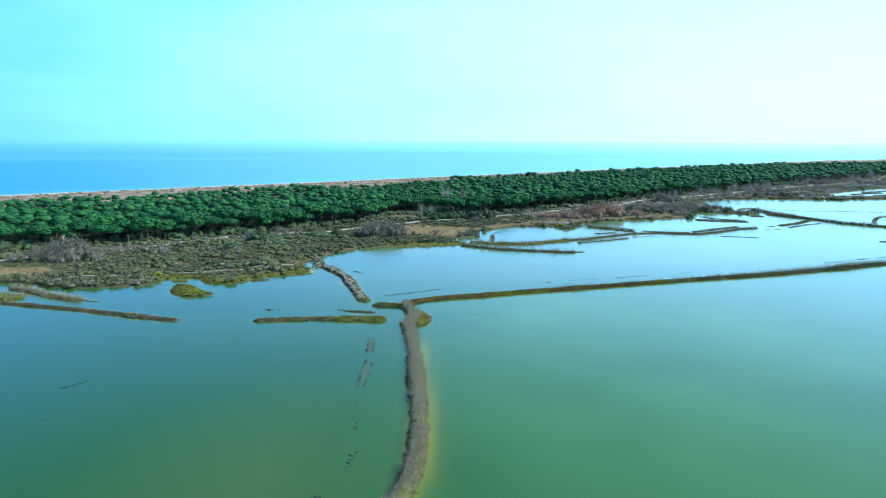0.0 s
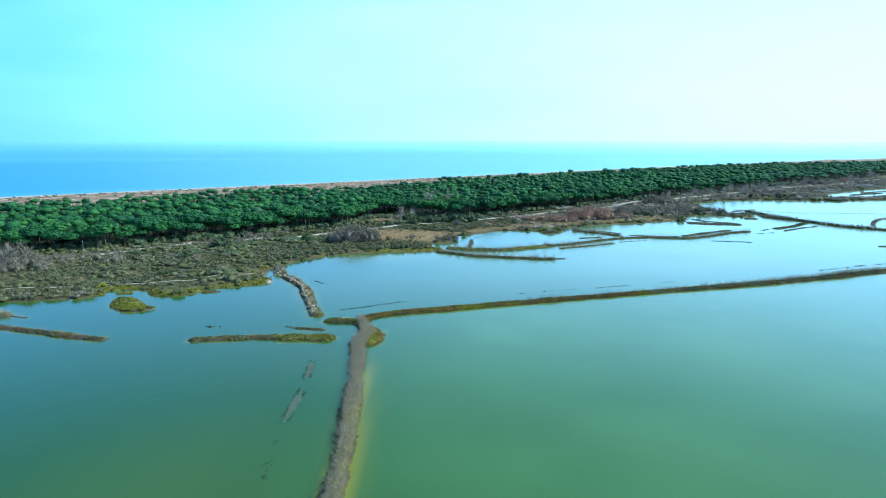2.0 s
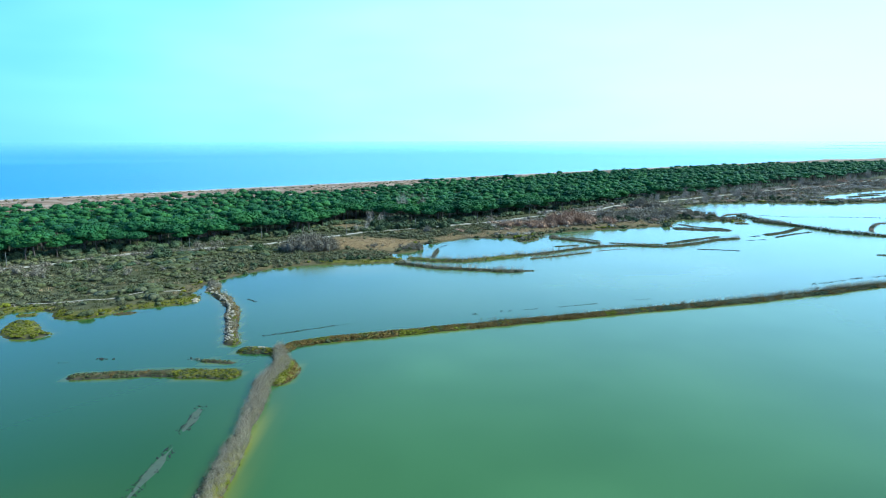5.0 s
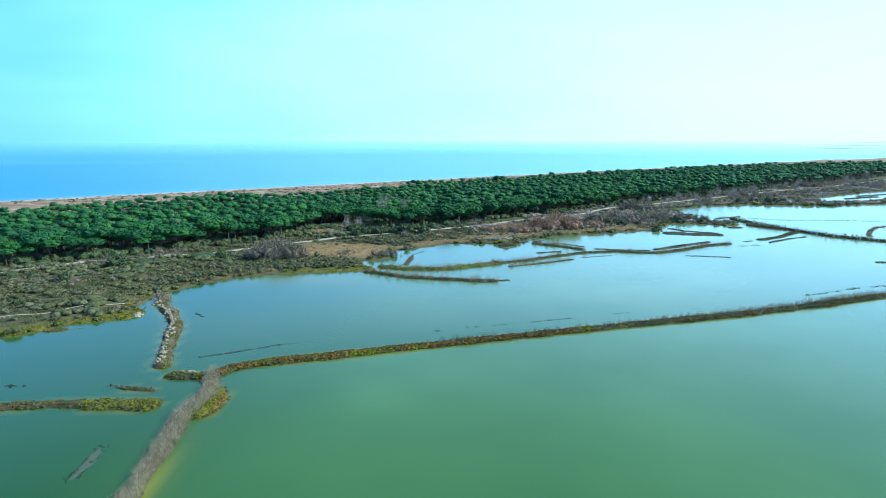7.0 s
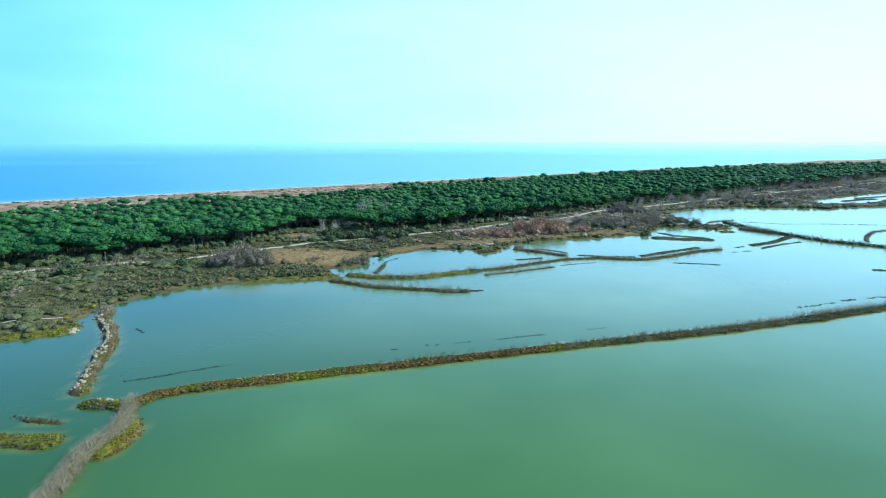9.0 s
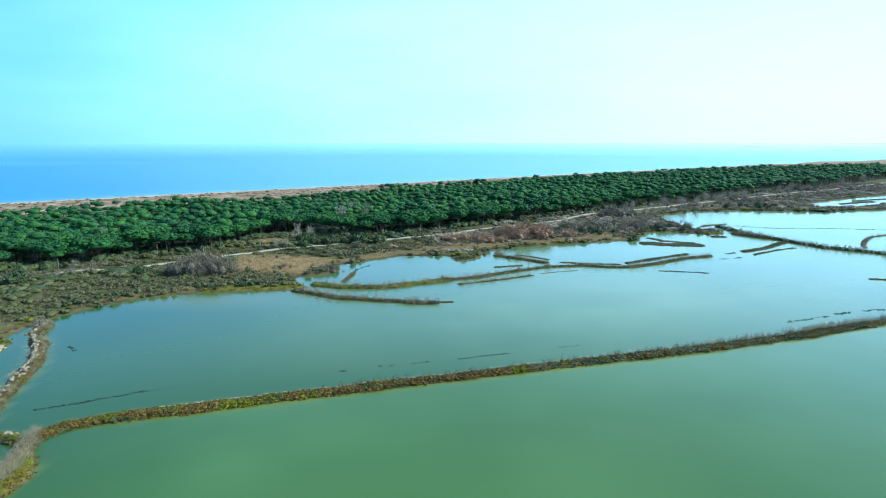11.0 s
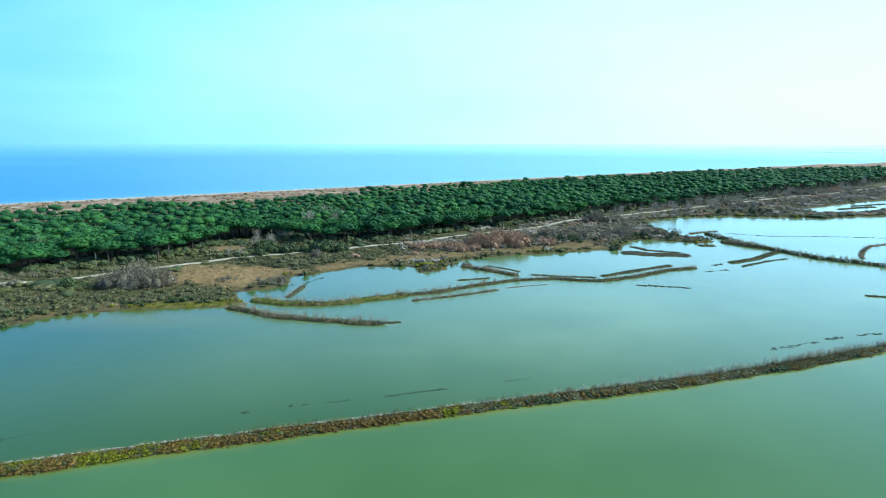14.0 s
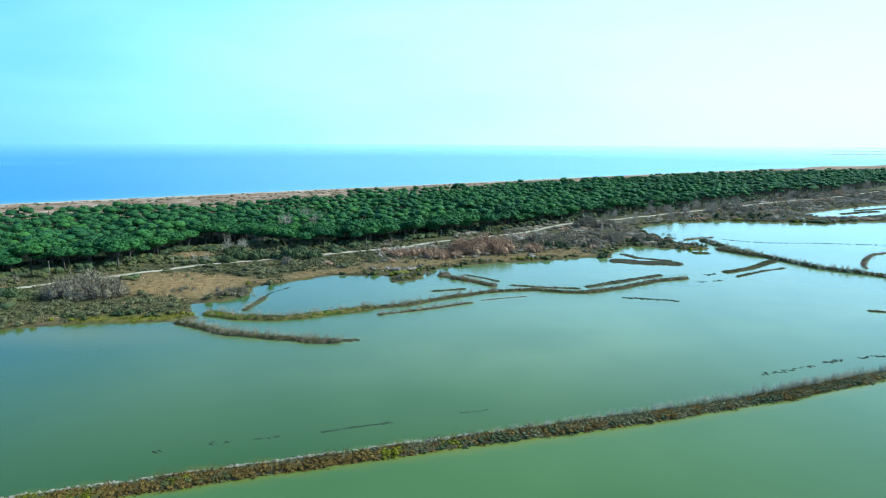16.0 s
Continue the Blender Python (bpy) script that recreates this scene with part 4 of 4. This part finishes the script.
# Thickets of taller bare trees and bushes.
def plant_models(make, mats, name, count):
    return [mesh_from(name, v, f, mats) for v, f, s in (make() for i in range(count))]


def crown_mesh(name, piece, mat):
    return mesh_from(name, piece[0], piece[1], [mat], smooth=True)


def bare_models(width, height, twigs, thick, upright, mat, count, trunk=False):
    """Leafless models in two parts: what carries them (stems, or a trunk with limbs) and the twigs round it."""
    res = []
    for i in range(count):
        v, f, s = bare_shrub(rng, width, height, twigs, thick, upright)
        cut = twigs // 5
        q = dome(rng, 0 if trunk else 420, 0.0)
        lumpy = 1 + 0.22 * np.sin(q[:, :1] * 6 + i) * np.cos(q[:, 1:2] * 6 - i)
        heart = tufts(rng, q * (width * 0.42, width * 0.42, height * 0.82) * lumpy * rng.uniform(0.55, 1.05, (len(q), 1)), q + (0, 0, 0.5), 0.5, 0.45)
        core = joined([lump(rng, (rng.uniform(-0.16, 0.16) * width, rng.uniform(-0.16, 0.16) * width, height * 0.24), (width * 0.2, width * 0.2, height * 0.3), False, 0.3) for j in range(0 if trunk else 2)] + [heart])
        low = (v[:cut * 3], f[:cut], s[:cut])
        if trunk:
            limbs = [stick([(0, 0, 0), (0.15, 0.1, height * 0.35), (0.1, -0.1, height * 0.8)], [0.16, 0.12, 0.04], 5)]
            for t in np.arange(4) * 1.57 + rng.uniform(0, 6):
                r = width * rng.uniform(0.25, 0.38)
                limbs.append(stick([(0.1, 0, height * 0.28), (r * 0.5 * math.cos(t), r * 0.5 * math.sin(t), height * 0.5), (r * math.cos(t), r * math.sin(t), height * 0.8)], [0.09, 0.06, 0.02], 4))
            low = joined(limbs + [low])
        names = ("trunk", "crown") if trunk else ("stem", "crown")
        res.append(((names[0], mesh_from(names[0], low[0], low[1], [mat])), (names[1], crown_mesh(names[1], joined([(v[cut * 3:], f[cut:] - cut * 3, 0), core]), mat))))
    return res


BARE_TREES = bare_models(6.8, 5.6, 460, 0.034, 0.3, M_GREYTWIG, 5)
PALE_TREES = bare_models(5.4, 7.4, 520, 0.045, 0.6, M_PALETWIG, 3, True)
RED_TREES = bare_models(7.2, 5.0, 460, 0.038, 0.25, M_REDTWIG, 4)
DARK_BUSHES = plant_models(lambda: leafy_shrub(rng, 4.2, 3.6, 7, 160), [M_BUSH], "evergreen_bush", 4)


def thicket(models, name, cx, cy, rx, ry, count, low, high, label, group):
    for i in range(count):
        a, r = rng.uniform(0, 6.28), math.sqrt(rng.uniform(0, 1))
        x, y = cx + rx * r * math.cos(a), cy + ry * r * math.sin(a)
        model = models[int(rng.integers(len(models)))]
        if isinstance(model, tuple):
            ob = new(name)
            for piece, me in model:
                tagged(part(piece, me, ob), kind="stuff" if piece != "trunk" else "")
        else:
            ob = new(name, model)
        s = rng.uniform(low, high) * (1.15 - 0.5 * r)
        ob.matrix_basis = pose(x, y, float(ground_height(np.array([x]), np.array([y]))[0][0]) - 0.1, 0, 0, rng.uniform(0, 360)) @ Matrix.Scale(s, 4)
        tagged(ob, label, "bush", group)


GREY, RED, DARK = "tall leafless grey bush with upright twigs", "leafless reddish brown bush", "dark evergreen bush in the scrub"
for cx, cy, rx, ry, count, low, high in [(-172, 266, 24, 8, 22, 0.9, 1.3), (-170, 268, 14, 5, 18, 1.6, 2.2), (-150, 285, 18, 8, 14, 0.5, 0.8), *((x, float(np.interp(x, *zip(*TRACK))) - 5.0, 1.5, 1.2, 1, 0.5, 0.8) for x in np.arange(-168, -80, 2.4)), (-37, 342, 13, 7, 28, 1.3, 2.15), (-140, 285, 9, 6, 6, 0.7, 1.0), (-112, 285, 20, 9, 9, 0.5, 0.8), (192, 530, 16, 7, 20, 1.2, 1.9), (150, 462, 32, 13, 42, 0.7, 1.35), (202, 477, 25, 12, 32, 0.65, 1.25), (232, 505, 8, 14, 8, 0.5, 0.8),
                                         (20, 405, 6, 3, 3, 0.8, 1.1), (-57, 270, 3, 3, 4, 0.5, 0.7), (330, 640, 45, 22, 12, 0.9, 1.4), (470, 760, 60, 22, 12, 1.0, 1.6), (168, 462, 26, 10, 16, 0.45, 0.75), (212, 482, 14, 8, 8, 0.5, 0.8), (-95, 300, 26, 12, 9, 0.35, 0.6), (14, 349, 9, 4, 15, 0.45, 0.7), (-4, 352, 5, 3, 5, 0.35, 0.5), (91, 388, 5, 3, 7, 0.4, 0.65), (99, 379, 4, 2, 5, 0.3, 0.45), (75, 379, 4, 5, 7, 0.3, 0.5)]:
    thicket(BARE_TREES, "bare_bush", cx, cy, rx, ry, count, low, high, GREY, "grey thickets")
# Pale leafless trees also stand in a loose line where the wood meets the track.
EDGE_TREES = [(x, 0.79 * x + float(wood_front(x)) + rng.uniform(-12, 3), rng.uniform(0.6, 1.6)) for x in np.sort(rng.uniform(205, 640, 24))]
for cx, cy, low in [(-3, 545, 1.5), (15, 572, 1.5), (-15, 432, 1.3), (-12, 437, 1.1), (51, 640, 1.5), (-49, 430, 1.1), (345, 661, 1.6), (303, 619, 1.5), (263, 585, 1.4), (225, 557, 1.4), (541, 812, 1.8), (-100, 379, 1.3), (-39, 472, 1.4), (41, 476, 1.3), (-18, 404, 1.1), (3, 514, 1.85), (15, 491, 1.75), (-8, 456, 1.7), (0, 479, 1.75), (-101, 382, 1.7), (280, 600, 1.3), (315, 632, 1.5), *EDGE_TREES]:
    thicket(PALE_TREES, "bare_tree", cx, cy, 5, 4, 2, low, low * 1.25, "pale leafless tree among the pines", "leafless trees in the wood")
for cx, cy, rx, ry, count, low, high in [(112, 437, 14, 8, 30, 1.5, 2.4), (84, 424, 18, 7, 22, 0.9, 1.4), (135, 440, 12, 7, 10, 0.8, 1.2), (520, 800, 25, 10, 6, 1.2, 1.8)]:
    thicket(RED_TREES, "reddish_bush", cx, cy, rx, ry, count, low, high, RED, "reddish thickets")
for cx, cy, rx, ry, count, low, high in [(-100, 320.5, 2.2, 1.5, 4, 1.3, 1.7), (-61.5, 338, 2, 1.5, 3, 1.2, 1.6), (-105, 289.5, 1.2, 1, 2, 1.1, 1.4), (-95, 262, 18, 9, 9, 0.5, 0.8), (-60, 300, 18, 12, 9, 0.45, 0.8), (22, 416, 12, 4, 11, 1.3, 2.1), (1, 413, 9, 3, 11, 1.2, 1.9), (-8, 424, 6, 3, 4, 1.5, 2.1), (-8, 404, 4, 2, 3, 1.2, 1.6), (-52, 338, 8, 5, 5, 0.7, 1.0),
                                         (150, 455, 24, 11, 24, 0.6, 1.0), (205, 470, 18, 9, 22, 0.6, 1.0), (172, 429, 3, 2, 3, 0.6, 0.9), (-15, 398, 10, 3, 5, 0.7, 1.0), (320, 590, 40, 10, 16, 0.8, 1.3), (-125, 300, 12, 6, 5, 0.6, 0.9), (60, 449, 9, 3, 4, 0.6, 0.9), (-38, 340, 9, 4, 8, 0.7, 1.1), (-170, 262, 20, 6, 10, 0.6, 1.0), (-9, 320, 9, 2.4, 16, 0.4, 0.62), (-24, 316, 7, 2.4, 9, 0.35, 0.55)]:
    thicket(DARK_BUSHES, "evergreen_bush", cx, cy, rx, ry, count, low, high, DARK, "evergreen bushes")


thicket(BARE_TREES, "dead_shrub", -33, 191.6, 1.6, 0.8, 4, 0.22, 0.32, "dead grey shrub standing in shallow lagoon water", "dead shrubs in the lagoon")
# Dry shrubs between the track and the first pines, and one group of tall reddish trees behind them.
for cx, cy in [(-126, 355), (-112, 351), (-96, 351), (-86, 358), (-80, 365)]:
    thicket(BARE_TREES, "dry_shrub", cx, cy, 6, 3, 5, 0.4, 0.85, "dry leafless shrub between the track and the pines", "dry shrubs along the track")
thicket(RED_TREES, "bare_tree", -104, 371, 4, 3, 4, 2.1, 2.5, "tall leafless reddish tree among the pines", "leafless trees in the wood")


# ---- growth on the dikes, banks and islets ----
TAMARISK = [bare_shrub(rng, 2.6, 2.5, 112, 0.027, 0.8) for i in range(6)]
REED = [grass_tuft(rng, 1.6, 2.6, 40, 0.036) for i in range(4)]


def cushion(rng):
    """A low springy mat of leaves: a soft mound with short shoots."""
    p = dome(rng, 30, 0.0)
    spread = p * (0.95, 0.95, 0.36) * rng.uniform(0.7, 1.02, (30, 1))
    return joined([lump(rng, (0, 0, -0.02), (0.75, 0.75, 0.26), False, 0.2), tufts(rng, spread, p * (1, 1, 0.5) + (0, 0, 0.4), 0.26, 0.75)])


CUSHION = [cushion(rng) for i in range(6)]
KIT_BANK = TAMARISK + REED + CUSHION          # 0-5 bare, 6-9 reeds, 10-14 cushions
BANK_MATS = [M_TWIG, M_PALE_REED, M_SALT, M_MOSS, M_SCRUB, M_BUSH, M_REDTWIG, M_DULLTWIG, M_FRESH]


def along_bank(line, step, half):
    """Places along a line, with how far along (metres) and how far to its left (metres)."""
    p = lengthened(line, half * 0.8)
    c = smooth_line(p, step)
    t = np.gradient(c, axis=0)
    t /= np.hypot(*t.T)[:, None] + 1e-9
    run = np.concatenate([[0], np.cumsum(np.hypot(*np.diff(c, axis=0).T))])
    for p, q, s in zip(c, t, run):
        for off in np.arange(-half, half + 0.01, step):
            o = off + rng.uniform(-0.5, 0.5) * step
            j = rng.uniform(-0.5, 0.5) * step
            yield p[0] - q[1] * o + q[0] * j, p[1] + q[0] * o + q[1] * j, s, o


bank_plants = []


def grow(x, y, size, which, slot, sink=0.08):
    bank_plants.append((x, y, -sink, size, rng.uniform(0, 6.28), which, slot))


# The south dike: grey tamarisk over its whole width, dark low growth on the west edge, a little saltwort on the east one.
for x, y, s, o in along_bank(BANKS["dike_south"][0], 0.74, 3.0):
    wide = float(np.interp(s, [0, 14, 22, 55, 85], [1.5, 2.4, 2.7, 2.4, 2.0]))
    if abs(o) > wide:
        continue
    if o < 1.05 - wide:
        grow(x, y, rng.uniform(0.5, 0.85), 10 + rng.integers(6), int(rng.choice([4, 5, 5])))
        if rng.uniform() < 0.35:
            grow(x, y, rng.uniform(0.5, 0.7), rng.integers(6), 0)
    elif o > wide - 0.6 and rng.uniform() < 0.35:
        grow(x, y, rng.uniform(0.4, 0.7), 10 + rng.integers(6), 2 if rng.uniform() < 0.6 else 3)
    elif rng.uniform() < 0.86:
        grow(x, y, rng.uniform(0.6, 1.02), rng.integers(6), 0)
for x, y, s, o in along_bank(BANKS["dike_knee"][0], 0.8, 3.1):
    if o > -0.8:
        grow(x, y, rng.uniform(0.5, 0.8), 10 + rng.integers(6), 3 if o < 1.2 + 1.6 * (float(lattice(x, y, 3, 8)) - 0.5) else 2)
for x, y, s, o in along_bank(BANKS["dike_head"][0], 0.8, 2.3):
    grow(x, y, rng.uniform(0.5, 0.8), 10 + rng.integers(6), int(rng.choice([4, 3, 5])))

# The east dike: saltwort and moss on the south half, bleached reeds on the north edge, taller towards the east.
for x, y, s, o in along_bank(BANKS["dike_east"][0][:14], 0.74, 2.6):
    tone, patch = float(lattice(x, y, 14, 5)), float(lattice(x, y, 4, 9))
    green = float(np.interp(s, [0, 25, 50, 80, 110], [0.62, 0.55, 0.36, 0.28, 0.42])) + 0.3 * (tone - 0.5)
    mixed_in = patch + rng.uniform(-0.16, 0.16)
    if o < 0.2:
        rusty = 2 if s < 105 or mixed_in < 0.6 else 7
        grow(x, y, rng.uniform(0.55, 0.95) * (1.15 if o < -1 else 0.9), 10 + rng.integers(6), (3 if s < 120 and mixed_in < green - 0.1 else 4 if s < 90 else 5) if mixed_in < green else rusty)
    elif o < 1.35:
        if s > 60:
            grow(x, y, rng.uniform(0.5, 0.8), rng.integers(6) if rng.uniform() < 0.4 else 10 + rng.integers(6), 7 if mixed_in > 0.5 else 2)
        else:
            grow(x, y, rng.uniform(0.5, 0.8), 10 + rng.integers(6), 3 if mixed_in < green - 0.1 else 2 if mixed_in > 0.55 else 7)
    if o > 1.2 and s > 80 and rng.uniform() < 0.3 + (s - 80) / 200:
        grow(x, y, rng.uniform(0.5, 1.0) * min(1.0, 0.15 + (s - 80) / 110), 6 + rng.integers(4), 1)
for name, slots, tall in (("west_bar", [2, 4, 4, 2], 0), ("west_spit", [4, 3, 2], 0.5), ("west_lump", [3, 3, 4], 0.3), ("mid_bar", [4, 2, 4], 0), ("mid_bar_head", [3], 0), ("small_bar", [2, 2, 4], 0),
                          ("islet_small", [3, 4], 0), ("stub_lump", [2, 4], 0), ("isle_a", [5, 4, 5], 0.5), ("isle_b", [4, 8, 8], 0.3), ("isle_b_causeway", [4, 5, 4], 0.3),
                          ("isle_c", [7, 4], 0.75), ("isle_a_tail", [5, 4], -0.45), ("bar_north", [4, 5], 0), ("bar_inner", [4, 5], 0), ("tongue_a", [4, 6, 2], 0.5), ("tongue_b", [4, 5], 0), ("tongue_c", [4, 5], 0),
                          ("mud_flat", [5, 4], -0.35), ("mud_flat_arm", [5, 4], -0.35), ("round_lump", [5, 4], 0), ("dike_far", [5, 5, 4], 0.2), ("dike_far_branch", [5, 4], 0), ("dike_far_bar", [4, 5], 0), ("shore_hook", [4, 6], 0.2), ("far_knob", [4, 5, 4], 0.25), ("loop_bar", [4, 6], 0.3), ("spit", [4, 2], 0.7), ("spit_south", [4, 2, 3], 0.3), ("pond_bar", [4, 7], 0.4), ("pond_bar_a", [4, 5], 0.1), ("pond_bar_b", [4, 5], 0.1), ("east_lump", [5], 0)):
    line, half, high = BANKS[name]
    for x, y, s, o in along_bank(line, 0.88, half + 0.5):
        if name == "spit_south" and o < 0.3 and rng.uniform() < 0.75:
            continue
        r = rng.uniform()
        if r < tall:
            grow(x, y, rng.uniform(0.5, 0.95) * (1.3 if name[:6] in ("isle_a", "isle_b") and o > -0.5 else 1.0), rng.integers(6) if name != "dike_far" else 6 + rng.integers(4), 0 if name != "dike_far" else 1)
        elif r < tall + 0.85:
            grow(x, y, rng.uniform(0.4, 0.8), 10 + rng.integers(6), slots[int(len(slots) * 0.999 * min(1.0, max(0.0, 1.5 * (float(lattice(x, y, 9, 15)) - 0.17))))])
# Bright moss along the stub's shore.
for x, y, s, o in along_bank(SHORE_WEST[9:22], 1.0, 3.4):
    if rng.uniform() < 0.85 and inside(np.array([x]), np.array([y]), MAINLAND)[0]:
        grow(x, y, rng.uniform(0.5, 0.9), 10 + rng.integers(6), 3 if rng.uniform() < 0.8 else 4)
ix, iy = jittered(rng, -106, -80, 204, 230, 1.2)
for x, y in zip(ix, iy):
    if inside(np.array([x]), np.array([y]), ISLET)[0]:
        grow(x, y, rng.uniform(0.5, 0.9), 10 + rng.integers(6), 3 if rng.uniform() < 0.65 or y < 213 else 4)
bank_plants = np.array(bank_plants, float)
bank_z = ground_height(bank_plants[:, 0], bank_plants[:, 1])[0]
bank_plants[:, 2] += bank_z
bank_plants = bank_plants[bank_z > np.where(bank_plants[:, 5] > 9, -0.12, 0.02)]
scattered("bank_plants", KIT_BANK, bank_plants, BANK_MATS, "tamarisk, bleached reeds, saltwort and moss on the banks", "marsh plants", True)


# ---- stones ----
def stone_mesh(mat, flat=0.6):
    v, f, s = lump(rng, (0, 0, 0), (1, rng.uniform(0.65, 0.9), flat), False, 0.22)
    return mesh_from("rock", v, f, [mat])


DARK_STONES = [stone_mesh(M_DARKROCK, 0.32) for i in range(5)]
DULL_STONES = [stone_mesh(M_DULLROCK, 0.5) for i in range(6)]
PALE_STONES = [stone_mesh(M_ROCK, 0.5) for i in range(6)]


def stone_row(name, line, count, spread, low, high, stones, label, group):
    """Loose stones that break the surface along a line."""
    top = new(name)
    c = smooth_line(line, 0.5) if len(line) > 1 else np.array(line, float)
    top.location = (c[0][0], c[0][1], 0)
    for i in range(count):
        p = c[int(rng.integers(len(c)))] + rng.normal(0, spread, 2)
        s = rng.uniform(low, high)
        ob = part("rock", stones[int(rng.integers(len(stones)))], top)
        z = max(0.0, float(ground_height(np.array([p[0]]), np.array([p[1]]))[0][0]))
        ob.matrix_basis = pose(p[0] - c[0][0], p[1] - c[0][1], z + 0.05 * s, rng.uniform(-9, 9), rng.uniform(-9, 9), rng.uniform(0, 360)) @ Matrix.Scale(s, 4)
    return tagged(top, label, "stones", group)


ROW = "row of dark stones just breaking the lagoon surface"
for line, count, spread, low, high in [
        ([(-21.4, 164.4), (-20.4, 152)], 24, 0.25, 0.12, 0.4), ([(-19.7, 164), (-18.9, 152.4)], 20, 0.25, 0.12, 0.32),
        ([(-19.9, 146.6), (-20, 130.2)], 28, 0.25, 0.12, 0.38), ([(-18.2, 146), (-18.2, 131)], 22, 0.25, 0.12, 0.32),
        ([(-18.5, 123), (-17.2, 109.5)], 22, 0.35, 0.1, 0.28), ([(-15.9, 101.4), (-16.7, 95)], 14, 0.45, 0.15, 0.45), ([(-19.6, 87.5), (-20.5, 86.5)], 6, 0.3, 0.2, 0.4),
        ([(-82.3, 132.5), (-85.3, 128.3)], 14, 0.5, 0.15, 0.4), ([(-38, 251.5), (-35, 248)], 8, 0.4, 0.3, 0.6), ([(-34.5, 192.5), (-31, 191)], 12, 0.5, 0.25, 0.5),
        ([(-58.6, 192.1), (-55, 192)], 10, 0.4, 0.3, 0.6), ([(-69, 190), (-65, 189.5)], 5, 0.3, 0.15, 0.3), ([(-70.5, 234.2), (-66, 236)], 8, 0.3, 0.15, 0.35),
        ([(-21, 211), (-13.5, 214.7), (-2.8, 220.5)], 85, 0.3, 0.15, 0.42), ([(-2.8, 220.5), (4, 223)], 8, 0.4, 0.15, 0.3),
        ([(69.6, 241.2), (77.2, 243.6), (83, 245.4)], 90, 0.28, 0.1, 0.28), ([(49.2, 235.7), (53.1, 236.8)], 12, 0.3, 0.12, 0.35), ([(57.1, 238), (61.4, 239.2)], 12, 0.3, 0.12, 0.35),
        ([(40.4, 232.7), (41, 233.2)], 4, 0.25, 0.2, 0.4), ([(97.4, 249.9), (103, 251.4)], 14, 0.3, 0.12, 0.3),
        ([(173.4, 273.3), (182.2, 276.5), (189.6, 279.4)], 26, 0.4, 0.25, 0.5), ([(194.4, 282), (199.7, 283.8)], 16, 0.4, 0.3, 0.6), ([(206.2, 285.6), (214, 287.5)], 14, 0.4, 0.3, 0.6),
        ([(159.5, 349.1), (167.4, 347.7), (178.2, 344.7)], 60, 0.5, 0.4, 0.8), ([(208, 389.5), (212, 391.9)], 12, 0.6, 0.5, 0.9), ([(198.5, 375.1), (202, 376)], 8, 0.4, 0.4, 0.7), ([(205.5, 377.5), (209.3, 378.5)], 8, 0.4, 0.4, 0.7),
        ([(27, 345), (27.4, 352), (29, 357), (32, 361.5)], 46, 0.3, 0.25, 0.5), ([(62, 297.2), (67.5, 298.2)], 30, 0.5, 0.2, 0.45),
        ([(259.7, 489.7), (277.3, 478.5), (310.5, 477), (342.6, 470.2), (380, 460)], 110, 0.5, 0.4, 0.9), ([(195, 414), (207, 418)], 12, 1.2, 0.3, 0.8)]:
    stone_row("stone_row", line, int(count * 1.5), spread, low * 0.8, high * 0.8, DARK_STONES, ROW, "stone rows in the lagoon")
PALE = "pale limestone boulders banked along the water's edge"
for line, count, spread, low, high in [([(-53, 258), (-47.2, 251.5), (-40.7, 239), (-33.8, 218), (-28.9, 205)], 170, 0.5, 0.25, 0.65), ([(-57, 262.8), (-55, 262.2)], 9, 0.5, 0.6, 1.0), ([(-56.6, 248), (-56.2, 250)], 8, 0.5, 0.7, 1.2), ([(-22, 199.3), (-18, 199)], 10, 0.5, 0.4, 0.8),
                                       ([(-118, 239.5), (-97, 244), (-86, 247)], 60, 0.6, 0.2, 0.45)]:
    stone_row("boulder_bank", line, count, spread, low, high, PALE_STONES, PALE, "boulder banks")


for line, count in (([(4, 211.6), (22, 217.2), (36, 221.4), (66, 230.4)], 250), ([(66, 230.4), (100, 240.5), (134, 250.3)], 220)):
    stone_row("boulder_bank", line, count, 0.22, 0.3, 0.62, DULL_STONES, "weathered pale stones set along the dike's edge", "boulder banks")


# ---- poles along the track ----
def utility_pole(m):
    v, f, s = stick([(0, 0, 0), (0, 0, 3.5), (0, 0, 6.6)], [0.13, 0.11, 0.09], 8)
    top = new("utility_pole", mesh_from("utility_pole", v, f, [M_POLE], smooth=True))
    top.matrix_basis = m
    return tagged(top, "weathered wooden utility pole beside the track", "pole", "poles along the track")


for x, y in [(-158, 300), (-93, 336), (-68, 371), (-24, 387.5), (14.5, 413.5), (54, 438.5), (92.5, 470), (132.5, 497.5), (174, 541), (217.5, 574)]:
    x, y = x - 1.5, y + 2.2
    utility_pole(pose(x, y, float(ground_height(np.array([x]), np.array([y]))[0][0]) - 0.1, 0, 0, 38))
